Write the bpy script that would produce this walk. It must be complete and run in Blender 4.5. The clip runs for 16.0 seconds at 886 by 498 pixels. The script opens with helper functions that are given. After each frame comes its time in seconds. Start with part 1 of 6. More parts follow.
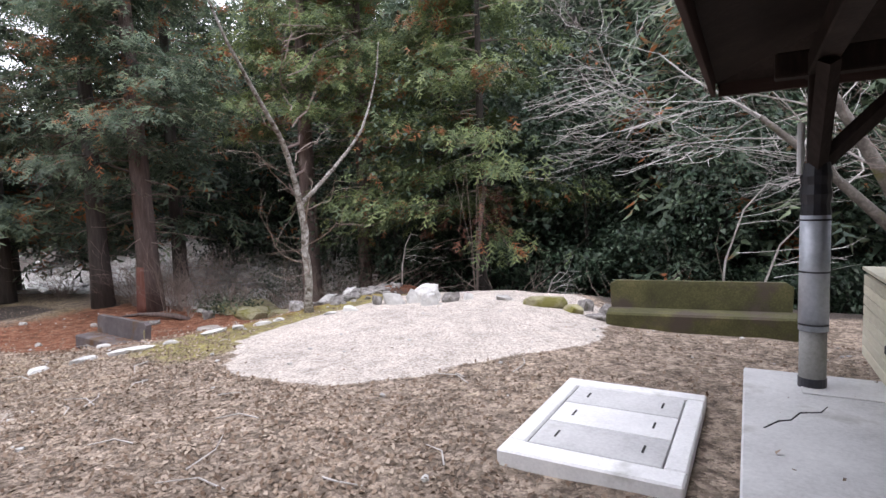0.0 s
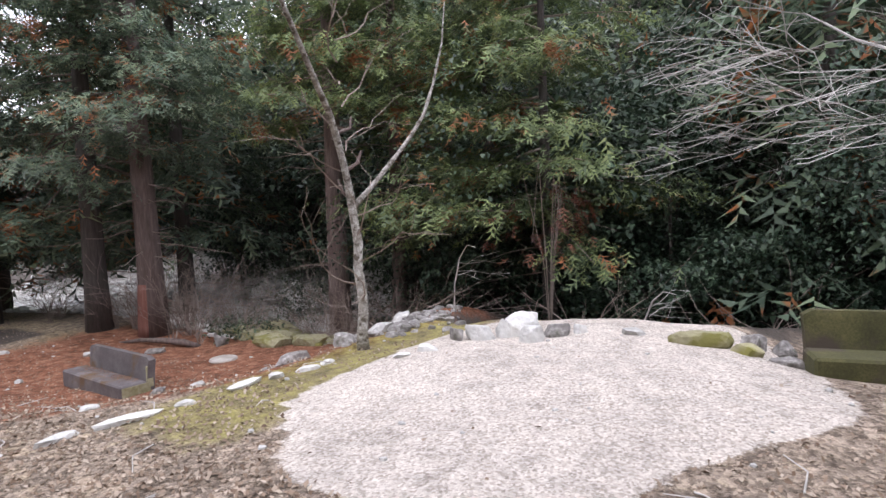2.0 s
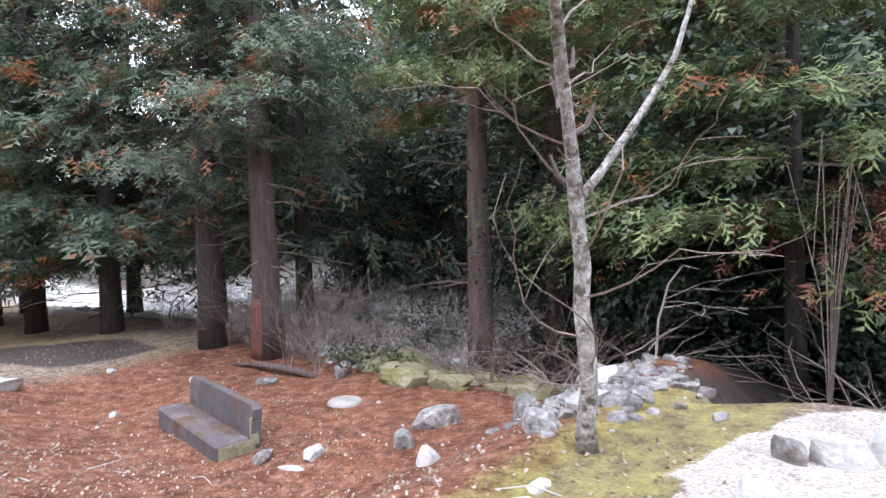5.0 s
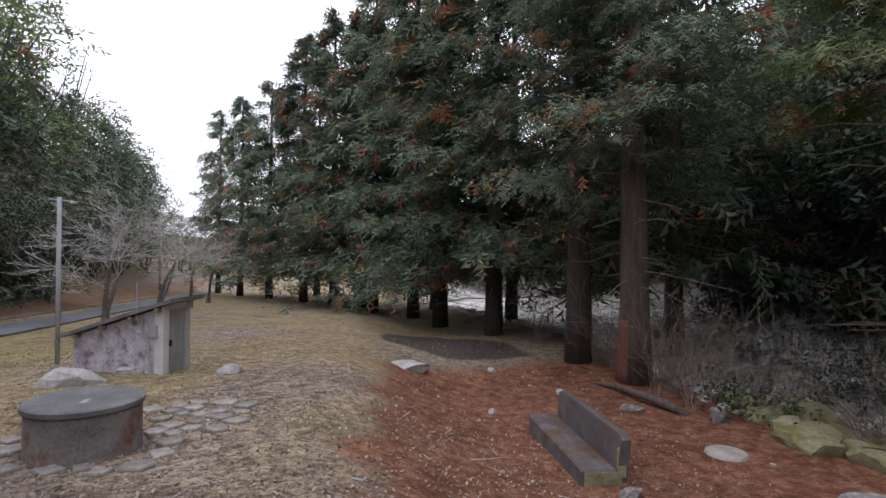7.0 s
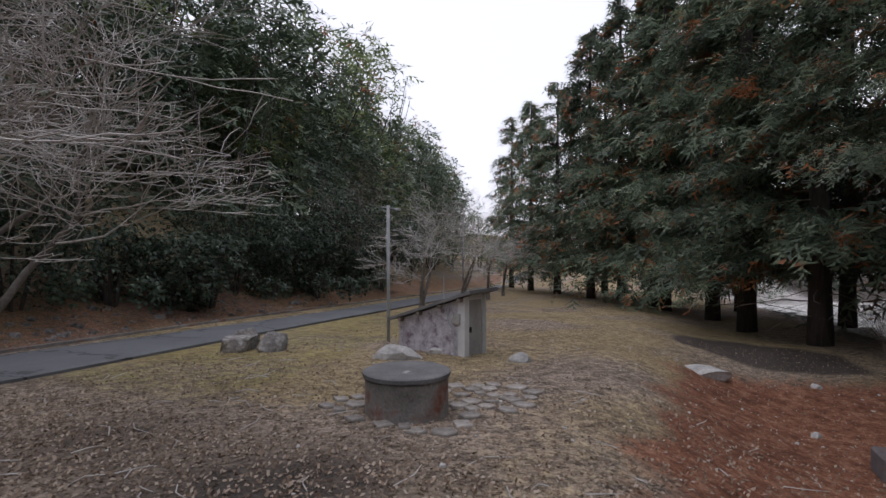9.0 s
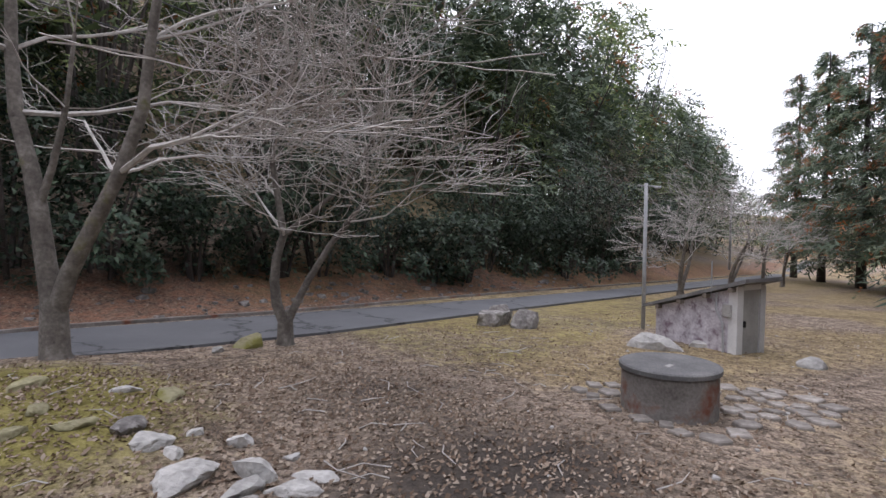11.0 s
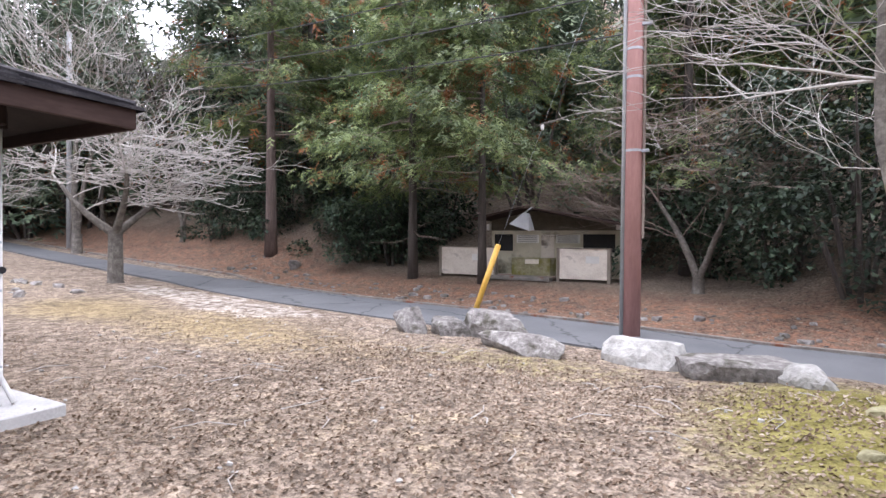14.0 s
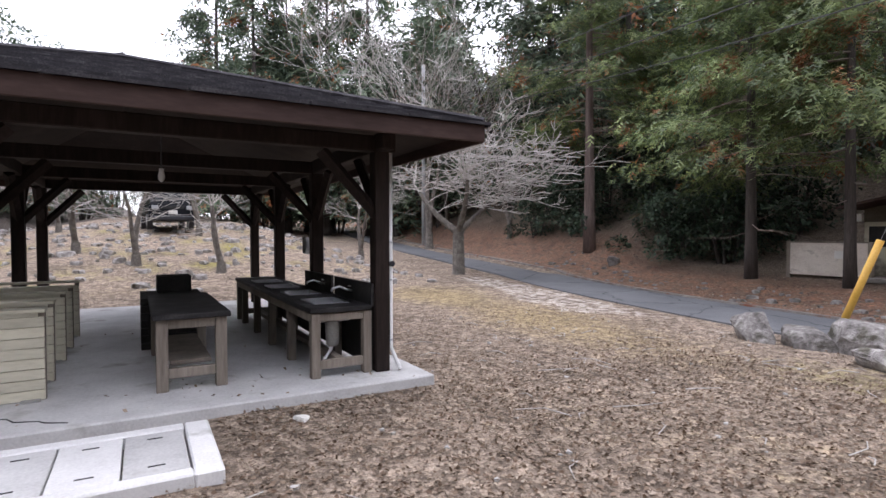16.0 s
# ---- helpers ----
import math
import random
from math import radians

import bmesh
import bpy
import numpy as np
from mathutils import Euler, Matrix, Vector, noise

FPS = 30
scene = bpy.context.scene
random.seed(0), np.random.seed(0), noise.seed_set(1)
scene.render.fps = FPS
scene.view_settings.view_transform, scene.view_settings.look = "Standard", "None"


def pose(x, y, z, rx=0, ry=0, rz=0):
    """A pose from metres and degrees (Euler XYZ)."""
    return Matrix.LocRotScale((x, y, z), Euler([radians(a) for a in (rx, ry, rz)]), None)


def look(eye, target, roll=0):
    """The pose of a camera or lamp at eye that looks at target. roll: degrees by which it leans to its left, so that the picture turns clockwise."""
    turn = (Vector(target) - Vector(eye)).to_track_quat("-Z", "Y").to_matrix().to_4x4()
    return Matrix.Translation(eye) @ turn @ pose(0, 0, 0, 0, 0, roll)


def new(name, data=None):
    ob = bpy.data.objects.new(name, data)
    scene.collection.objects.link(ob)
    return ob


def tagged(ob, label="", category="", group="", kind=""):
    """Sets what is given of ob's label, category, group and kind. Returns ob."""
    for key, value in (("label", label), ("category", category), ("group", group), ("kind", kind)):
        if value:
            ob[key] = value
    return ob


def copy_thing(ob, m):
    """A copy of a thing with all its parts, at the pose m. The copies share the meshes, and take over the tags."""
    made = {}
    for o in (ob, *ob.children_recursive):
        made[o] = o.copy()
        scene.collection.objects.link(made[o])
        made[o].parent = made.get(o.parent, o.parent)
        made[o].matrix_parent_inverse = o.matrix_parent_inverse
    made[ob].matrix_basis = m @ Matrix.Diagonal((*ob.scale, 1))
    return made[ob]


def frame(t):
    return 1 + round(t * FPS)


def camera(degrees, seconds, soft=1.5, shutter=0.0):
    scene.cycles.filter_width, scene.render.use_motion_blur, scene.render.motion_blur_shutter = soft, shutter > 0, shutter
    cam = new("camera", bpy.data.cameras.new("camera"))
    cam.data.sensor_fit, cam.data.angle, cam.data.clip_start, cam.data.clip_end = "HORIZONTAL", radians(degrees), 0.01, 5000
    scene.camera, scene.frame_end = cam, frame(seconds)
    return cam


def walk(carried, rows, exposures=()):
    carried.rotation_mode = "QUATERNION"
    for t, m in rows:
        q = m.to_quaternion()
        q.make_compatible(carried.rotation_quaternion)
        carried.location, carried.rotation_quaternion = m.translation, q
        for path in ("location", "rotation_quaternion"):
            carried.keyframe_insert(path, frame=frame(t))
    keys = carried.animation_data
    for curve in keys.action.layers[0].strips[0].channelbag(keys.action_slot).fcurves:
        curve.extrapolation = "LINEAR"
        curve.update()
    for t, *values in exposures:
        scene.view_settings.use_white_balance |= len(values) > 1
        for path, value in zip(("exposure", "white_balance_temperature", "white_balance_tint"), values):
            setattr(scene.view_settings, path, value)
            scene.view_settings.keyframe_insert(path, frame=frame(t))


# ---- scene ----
cam = camera(78.3, 16.0)
PATH = [
    (0, (0.065, -0.700, 1.524), (-1.015, 0.977, 1.370), -1.8),
    (0.5, (-0.475, -0.389, 1.487), (-1.556, 1.288, 1.347), -2.0),
    (1, (-1.041, -0.090, 1.468), (-2.126, 1.585, 1.345), -2.0),
    (1.5, (-1.574, 0.256, 1.475), (-2.661, 1.931, 1.350), -2.3),
    (2, (-2.109, 0.463, 1.484), (-3.193, 2.139, 1.366), -2.1),
    (2.5, (-2.609, 0.641, 1.473), (-3.689, 2.321, 1.354), -2.1),
    (3, (-3.120, 0.838, 1.459), (-4.189, 2.525, 1.337), -2.0),
    (3.2, (-3.319, 0.956, 1.423), (-4.392, 2.640, 1.311), -1.8),
    (5.3, (-4.892, 2.164, 1.483), (-6.386, 3.493, 1.438), -1.2),
    (5.5, (-4.988, 2.163, 1.473), (-6.557, 3.403, 1.450), -1.0),
    (6, (-5.196, 2.181, 1.465), (-6.947, 3.148, 1.457), -0.5),
    (6.5, (-5.233, 2.235, 1.453), (-7.147, 2.815, 1.469), -0.4),
    (7, (-5.223, 2.178, 1.466), (-7.197, 2.499, 1.470), 0.7),
    (7.5, (-5.219, 2.178, 1.469), (-7.219, 2.212, 1.461), 1.1),
    (8, (-5.180, 2.206, 1.470), (-7.167, 1.980, 1.454), 1.0),
    (8.5, (-5.162, 2.213, 1.477), (-7.104, 1.738, 1.454), 0.8),
    (8.7, (-5.139, 2.260, 1.462), (-7.056, 1.688, 1.444), 0.3),
    (10.8, (-5.247, 2.072, 1.445), (-6.731, 0.734, 1.358), 0.7),
    (11, (-5.222, 2.087, 1.454), (-6.611, 0.651, 1.365), 0.4),
    (11.5, (-5.141, 2.065, 1.466), (-6.230, 0.389, 1.383), -0.1),
    (12, (-5.070, 2.034, 1.492), (-5.790, 0.169, 1.419), -0.4),
    (12.5, (-5.024, 2.073, 1.494), (-5.293, 0.092, 1.446), 0.1),
    (13, (-5.023, 2.132, 1.511), (-4.768, 0.149, 1.474), 0.2),
    (13.5, (-5.077, 2.175, 1.483), (-4.348, 0.313, 1.454), 0.5),
    (14, (-5.076, 2.217, 1.491), (-4.024, 0.516, 1.462), 0.5),
    (14.5, (-5.071, 2.276, 1.497), (-3.785, 0.745, 1.468), 0.5),
    (15, (-5.047, 2.311, 1.512), (-3.564, 0.969, 1.481), 0.5),
    (15.5, (-5.027, 2.340, 1.520), (-3.367, 1.225, 1.481), 0.2),
    (16, (-4.985, 2.346, 1.516), (-3.190, 1.467, 1.466), -0.1),
]
EXPOSURE = ((0, 0.78, 6150, 18), (3, 0.78, 6050, 18), (5.5, 1.4, 5700, 17), (6.1, 1.0, 5800, 17), (6.8, -0.05, 6100, 18), (7.6, -0.3, 6130, 18), (8.6, -0.72, 6150, 18), (11, 0.0, 6200, 19), (12, 0.5, 6200, 19), (12.5, 0.9, 6150, 19), (13, 1.4, 6100, 19), (13.5, 1.48, 6100, 19), (14, 1.22, 6150, 19), (14.5, 0.95, 6200, 19), (16, 0.62, 6200, 19))
walk(cam, [(t, look(eye, target, roll)) for t, eye, target, roll in PATH], EXPOSURE)

# ---- light ----
world = bpy.data.worlds.new("overcast_sky")
scene.world = world
world.use_nodes = True
wn = world.node_tree.nodes
wl = world.node_tree.links
wn.clear()
sky = wn.new("ShaderNodeTexSky")
sky.sky_type = "NISHITA"
sky.sun_disc = False
sky.sun_elevation = radians(52)
sky.sun_rotation = radians(200)
sky.dust_density = 4.0
veil = wn.new("ShaderNodeMix")
veil.data_type = "RGBA"
veil.inputs[0].default_value = 0.82
veil.inputs[7].default_value = (15.6, 15.9, 16.4, 1)
wbg = wn.new("ShaderNodeBackground")
wbg.inputs[1].default_value = 0.12
wout = wn.new("ShaderNodeOutputWorld")
wl.new(sky.outputs[0], veil.inputs[6])
wl.new(veil.outputs[2], wbg.inputs[0])
wl.new(wbg.outputs[0], wout.inputs[0])
sun_data = bpy.data.lights.new("sun", "SUN")
sun_data.energy = 0.6
sun_data.angle = radians(25)
sun_data.color = (1.0, 0.97, 0.92)
sun = new("sun", sun_data)
sun.matrix_world = look((10, -4, 40), (0, 8, 0))

# ---- materials ----


def shader(name):
    m = bpy.data.materials.new(name)
    m.use_nodes = True
    return m, m.node_tree.nodes, m.node_tree.links, m.node_tree.nodes["Principled BSDF"]


def ramp(n, stops):
    r = n.new("ShaderNodeValToRGB")
    while len(r.color_ramp.elements) < len(stops):
        r.color_ramp.elements.new(0.5)
    for e, (p, c) in zip(r.color_ramp.elements, stops):
        e.position = p
        e.color = (*c, 1)
    return r


def coarse(n, l, scale, detail=6.0, rough=0.6, coord="Object"):
    tc = n.new("ShaderNodeTexCoord")
    t = n.new("ShaderNodeTexNoise")
    t.inputs["Scale"].default_value = scale
    t.inputs["Detail"].default_value = detail
    t.inputs["Roughness"].default_value = rough
    l.new(tc.outputs[coord], t.inputs["Vector"])
    return t


def blend(n, l, fac, a, b, mode="MIX"):
    m = n.new("ShaderNodeMix")
    m.data_type = "RGBA"
    m.blend_type = mode
    for sock, v in ((0, fac), (6, a), (7, b)):
        if isinstance(v, (int, float)):
            m.inputs[sock].default_value = v
        elif isinstance(v, tuple):
            m.inputs[sock].default_value = (*v, 1)
        else:
            l.new(v, m.inputs[sock])
    return m.outputs[2]


def maths(n, l, op, a, b=0.0, c=None):
    m = n.new("ShaderNodeMath")
    m.operation = op
    for i, v in enumerate((a, b) if c is None else (a, b, c)):
        if isinstance(v, (int, float)):
            m.inputs[i].default_value = v
        else:
            l.new(v, m.inputs[i])
    return m.outputs[0]


def bumped(n, l, bsdf, height, strength=0.5, dist=0.02):
    b = n.new("ShaderNodeBump")
    b.inputs["Strength"].default_value = strength
    b.inputs["Distance"].default_value = dist
    l.new(height, b.inputs["Height"])
    l.new(b.outputs[0], bsdf.inputs["Normal"])


def surface(name, dark, mid, light, scale=6.0, fine=60.0, rough=0.85, metal=0.0, bump=0.4, dist=0.01, stain=None, stretch=None, vary=0.25):
    """A weathered surface: two noises for tone, one optional stain, bump and a slight change from piece to piece."""
    m, n, l, bsdf = shader(name)
    big = coarse(n, l, scale)
    small = coarse(n, l, fine, 4.0)
    if stretch:
        for t in (big, small):
            mp = n.new("ShaderNodeMapping")
            mp.inputs["Scale"].default_value = stretch
            src = t.inputs["Vector"].links[0].from_socket
            l.new(src, mp.inputs["Vector"])
            l.new(mp.outputs[0], t.inputs["Vector"])
    mixv = maths(n, l, "ADD", maths(n, l, "MULTIPLY", big.outputs[0], 0.6), maths(n, l, "MULTIPLY", small.outputs[0], 0.4))
    r = ramp(n, ((0.30, dark), (0.5, mid), (0.70, light)))
    l.new(mixv, r.inputs[0])
    col = r.outputs[0]
    if stain:
        s = coarse(n, l, stain[1], 5.0)
        sr = ramp(n, ((stain[2], (0, 0, 0)), (stain[2] + 0.12, (1, 1, 1))))
        l.new(s.outputs[0], sr.inputs[0])
        col = blend(n, l, sr.outputs[0], col, stain[0])
    info = n.new("ShaderNodeObjectInfo")
    hsv = n.new("ShaderNodeHueSaturation")
    l.new(maths(n, l, "MULTIPLY_ADD", info.outputs["Random"], vary, 1.0 - vary / 2), hsv.inputs["Value"])
    l.new(col, hsv.inputs["Color"])
    l.new(hsv.outputs[0], bsdf.inputs["Base Color"])
    bsdf.inputs["Roughness"].default_value = rough
    bsdf.inputs["Metallic"].default_value = metal
    bumped(n, l, bsdf, mixv, bump, dist)
    return m


def foliage(name, dark, mid, light, dead=None, dead_share=0.0, rough=0.55, thin=0.25, spec=0.35):
    m, n, l, bsdf = shader(name)
    geo = n.new("ShaderNodeNewGeometry")
    r = ramp(n, ((0.0, dark), (0.55, mid), (1.0, light)))
    l.new(geo.outputs["Random Per Island"], r.inputs[0])
    clump = coarse(n, l, 0.9, 3.0)
    info = n.new("ShaderNodeObjectInfo")
    tone = maths(n, l, "MULTIPLY_ADD", clump.outputs[0], 1.1, 0.45)
    tone = maths(n, l, "MULTIPLY", tone, maths(n, l, "MULTIPLY_ADD", info.outputs["Random"], 0.5, 0.75))
    hsv = n.new("ShaderNodeHueSaturation")
    l.new(tone, hsv.inputs["Value"])
    l.new(r.outputs[0], hsv.inputs["Color"])
    col = hsv.outputs[0]
    if dead:
        spots = coarse(n, l, 0.95, 1.5)
        sr = ramp(n, ((0.72 - dead_share, (0, 0, 0)), (0.76 - dead_share, (1, 1, 1))))
        l.new(spots.outputs[0], sr.inputs[0])
        col = blend(n, l, sr.outputs[0], col, dead)
    l.new(col, bsdf.inputs["Base Color"])
    bsdf.inputs["Roughness"].default_value = rough
    bsdf.inputs["Specular IOR Level"].default_value = spec
    tr = n.new("ShaderNodeBsdfTranslucent")
    l.new(col, tr.inputs["Color"])
    mx = n.new("ShaderNodeMixShader")
    mx.inputs[0].default_value = thin
    out = n["Material Output"]
    l.new(bsdf.outputs[0], mx.inputs[1])
    l.new(tr.outputs[0], mx.inputs[2])
    l.new(mx.outputs[0], out.inputs["Surface"])
    return m


def ground_material():
    m, n, l, bsdf = shader("forest_floor")
    za = n.new("ShaderNodeVertexColor")
    za.layer_name = "zone_a"
    zb = n.new("ShaderNodeVertexColor")
    zb.layer_name = "zone_b"
    sa = n.new("ShaderNodeSeparateColor")
    sb = n.new("ShaderNodeSeparateColor")
    l.new(za.outputs[0], sa.inputs[0])
    l.new(zb.outputs[0], sb.inputs[0])
    big = coarse(n, l, 0.8, 5.0)
    mid = coarse(n, l, 5.0, 6.0)
    fine = coarse(n, l, 38.0, 6.0, 0.7)
    grit = coarse(n, l, 150.0, 3.0, 0.7)
    vor = n.new("ShaderNodeTexVoronoi")
    vor.inputs["Scale"].default_value = 33.0
    tc = n.new("ShaderNodeTexCoord")
    warp = blend(n, l, 0.12, tc.outputs["Object"], fine.outputs[1])
    l.new(warp, vor.inputs["Vector"])

    def shades(tex, *stops):
        r = ramp(n, stops)
        l.new(tex, r.inputs[0])
        return r.outputs[0]

    def mask(sock, soft=0.35):
        v = maths(n, l, "ADD", sock, maths(n, l, "MULTIPLY_ADD", mid.outputs[0], 0.9, -0.45))
        v = maths(n, l, "ADD", v, maths(n, l, "MULTIPLY_ADD", fine.outputs[0], 0.5, -0.25))
        return shades(v, (0.5 - soft / 2, (0, 0, 0)), (0.5 + soft / 2, (1, 1, 1)))

    leaf_tone = maths(n, l, "ADD", maths(n, l, "MULTIPLY", fine.outputs[0], 0.55), maths(n, l, "MULTIPLY", mid.outputs[0], 0.45))
    soil = shades(leaf_tone, (0.30, (0.11, 0.088, 0.07)), (0.46, (0.23, 0.19, 0.155)), (0.58, (0.37, 0.31, 0.26)), (0.72, (0.52, 0.46, 0.40)))
    flakes = shades(vor.outputs["Color"], (0.22, (0.42, 0.38, 0.35)), (0.5, (1.0, 0.97, 0.93)), (0.8, (1.6, 1.52, 1.42)))
    soil = blend(n, l, 0.85, soil, flakes, "MULTIPLY")
    dark_soil_and_shade = shades(fine.outputs[0], (0.3, (0.032, 0.027, 0.024)), (0.7, (0.13, 0.11, 0.095)))
    red = shades(leaf_tone, (0.32, (0.085, 0.038, 0.024)), (0.5, (0.22, 0.098, 0.060)), (0.68, (0.40, 0.24, 0.165)))
    moss = shades(leaf_tone, (0.32, (0.115, 0.098, 0.034)), (0.5, (0.255, 0.225, 0.072)), (0.68, (0.40, 0.355, 0.155)))
    straw = shades(leaf_tone, (0.3, (0.17, 0.13, 0.075)), (0.52, (0.33, 0.265, 0.16)), (0.74, (0.50, 0.42, 0.29)))
    pea = n.new("ShaderNodeTexVoronoi")
    pea.inputs["Scale"].default_value = 55.0
    l.new(tc.outputs["Object"], pea.inputs["Vector"])
    gravel = shades(maths(n, l, "ADD", maths(n, l, "MULTIPLY", pea.outputs["Color"], 0.5), maths(n, l, "MULTIPLY", fine.outputs[0], 0.5)), (0.28, (0.32, 0.275, 0.235)), (0.48, (0.53, 0.47, 0.415)), (0.7, (0.72, 0.66, 0.60)))
    bed = shades(fine.outputs[0], (0.3, (0.24, 0.22, 0.20)), (0.5, (0.52, 0.49, 0.46)), (0.7, (0.74, 0.72, 0.69)))
    col = soil
    col = blend(n, l, mask(sb.outputs[2]), col, blend(n, l, 0.6, straw, flakes, "MULTIPLY"))
    col = blend(n, l, mask(sa.outputs[0]), col, blend(n, l, 0.5, red, flakes, "MULTIPLY"))
    col = blend(n, l, mask(sa.outputs[1], 0.5), col, moss)
    col = blend(n, l, mask(sb.outputs[1]), col, dark_soil_and_shade)
    col = blend(n, l, mask(sa.outputs[2], 0.15), col, gravel)
    col = blend(n, l, mask(sb.outputs[0], 0.3), col, bed)
    patch = maths(n, l, "ADD", maths(n, l, "MULTIPLY", big.outputs[0], 0.55), maths(n, l, "MULTIPLY", mid.outputs[0], 0.45))
    tone = shades(patch, (0.34, (0.55, 0.54, 0.54)), (0.5, (0.95, 0.95, 0.95)), (0.66, (1.2, 1.19, 1.18)))
    col = blend(n, l, 0.8, col, tone, "MULTIPLY")
    l.new(col, bsdf.inputs["Base Color"])
    bsdf.inputs["Roughness"].default_value = 0.95
    bsdf.inputs["Specular IOR Level"].default_value = 0.15
    h = maths(n, l, "ADD", maths(n, l, "MULTIPLY", fine.outputs[0], 1.0), maths(n, l, "MULTIPLY", vor.outputs["Distance"], 0.5))
    bumped(n, l, bsdf, h, 0.7, 0.03)
    return m


def asphalt_material():
    m, n, l, bsdf = shader("old_asphalt")
    big = coarse(n, l, 0.7, 4.0)
    grit = coarse(n, l, 90.0, 4.0)
    r = ramp(n, ((0.3, (0.085, 0.09, 0.10)), (0.7, (0.17, 0.175, 0.185))))
    l.new(maths(n, l, "ADD", maths(n, l, "MULTIPLY", big.outputs[0], 0.6), maths(n, l, "MULTIPLY", grit.outputs[0], 0.4)), r.inputs[0])
    vor = n.new("ShaderNodeTexVoronoi")
    vor.feature = "DISTANCE_TO_EDGE"
    vor.inputs["Scale"].default_value = 0.55
    tc = n.new("ShaderNodeTexCoord")
    wob = coarse(n, l, 2.2, 4.0)
    l.new(blend(n, l, 0.35, tc.outputs["Object"], wob.outputs[1]), vor.inputs["Vector"])
    crack = ramp(n, ((0.0, (0.25, 0.25, 0.25)), (0.012, (1, 1, 1))))
    l.new(vor.outputs["Distance"], crack.inputs[0])
    l.new(blend(n, l, 1.0, r.outputs[0], crack.outputs[0], "MULTIPLY"), bsdf.inputs["Base Color"])
    bsdf.inputs["Roughness"].default_value = 0.75
    bumped(n, l, bsdf, grit.outputs[0], 0.4, 0.006)
    return m


GROUND = ground_material()
ASPHALT = asphalt_material()
CONCRETE = surface("weathered_concrete", (0.36, 0.36, 0.36), (0.50, 0.50, 0.50), (0.62, 0.62, 0.61), 2.0, 45, 0.8, stain=((0.30, 0.29, 0.27), 1.6, 0.58))
PALE_CONCRETE = surface("pale_concrete", (0.52, 0.52, 0.52), (0.66, 0.66, 0.66), (0.78, 0.78, 0.77), 2.5, 50, 0.75, stain=((0.42, 0.42, 0.40), 2.2, 0.60))
DIRTY_CONCRETE = surface("dirty_concrete", (0.09, 0.08, 0.07), (0.20, 0.185, 0.17), (0.34, 0.32, 0.295), 3.0, 40, 0.9, stain=((0.19, 0.075, 0.045), 2.6, 0.55))
LID = surface("stained_lid", (0.07, 0.07, 0.072), (0.14, 0.14, 0.14), (0.24, 0.235, 0.23), 3.0, 50, 0.8)
MOSSY = surface("mossy_concrete", (0.022, 0.021, 0.009), (0.055, 0.053, 0.017), (0.115, 0.105, 0.04), 2.5, 45, 0.95, bump=0.7, stain=((0.055, 0.042, 0.03), 1.8, 0.52))
BENCH_STONE = surface("grey_stone_bench", (0.045, 0.038, 0.038), (0.10, 0.086, 0.088), (0.18, 0.16, 0.16), 3.0, 60, 0.9, stain=((0.10, 0.062, 0.032), 2.0, 0.54))
ROCK = surface("grey_boulder", (0.065, 0.058, 0.055), (0.225, 0.21, 0.20), (0.50, 0.48, 0.455), 4.5, 16, 0.9, bump=1.0, dist=0.07, stain=((0.09, 0.083, 0.065), 3.2, 0.54), vary=0.4)
PALE_ROCK = surface("pale_boulder", (0.22, 0.215, 0.205), (0.44, 0.43, 0.41), (0.64, 0.625, 0.60), 2.6, 18, 0.9, bump=1.0, dist=0.05, stain=((0.22, 0.20, 0.16), 2.0, 0.6), vary=0.4)
MOSS_ROCK = surface("mossy_boulder", (0.13, 0.115, 0.06), (0.27, 0.25, 0.15), (0.42, 0.39, 0.30), 2.6, 18, 0.95, bump=0.9, dist=0.03, stain=((0.17, 0.16, 0.045), 2.2, 0.48), vary=0.4)
FLAGSTONE = surface("flagstone", (0.14, 0.125, 0.11), (0.27, 0.245, 0.22), (0.42, 0.39, 0.36), 3, 30, 0.9, vary=0.5)
DARK_WOOD = surface("dark_stained_wood", (0.011, 0.008, 0.007), (0.022, 0.0155, 0.0135), (0.042, 0.030, 0.026), 3.0, 30, 0.7, stretch=(1, 1, 0.15), bump=0.3)
FASCIA_WOOD = surface("brown_fascia", (0.032, 0.020, 0.018), (0.054, 0.034, 0.030), (0.085, 0.056, 0.05), 3.0, 30, 0.7, stretch=(0.2, 0.2, 1), bump=0.3)
SHINGLE = surface("slate_shingle", (0.018, 0.017, 0.020), (0.036, 0.034, 0.039), (0.10, 0.095, 0.10), 5.0, 60, 0.75, bump=0.5, vary=0.4)
GREY_WOOD = surface("weathered_wood", (0.10, 0.083, 0.068), (0.20, 0.17, 0.14), (0.31, 0.27, 0.23), 4.0, 40, 0.85, stretch=(1, 1, 0.12), bump=0.4)
BLACK_TOP = surface("blackened_worktop", (0.012, 0.011, 0.012), (0.026, 0.025, 0.026), (0.07, 0.066, 0.066), 4.0, 40, 0.6, bump=0.2)
BLOCK_DARK = surface("near_black_block", (0.012, 0.012, 0.012), (0.025, 0.024, 0.024), (0.05, 0.048, 0.047), 4.0, 40, 0.9)
CREAM_BOARD = surface("cream_boards", (0.42, 0.39, 0.30), (0.56, 0.53, 0.42), (0.66, 0.63, 0.52), 2.0, 40, 0.7, stretch=(0.2, 0.2, 1), bump=0.2)
WHITE_PVC = surface("white_pvc", (0.60, 0.60, 0.60), (0.70, 0.70, 0.70), (0.78, 0.78, 0.78), 6.0, 60, 0.45, bump=0.05)
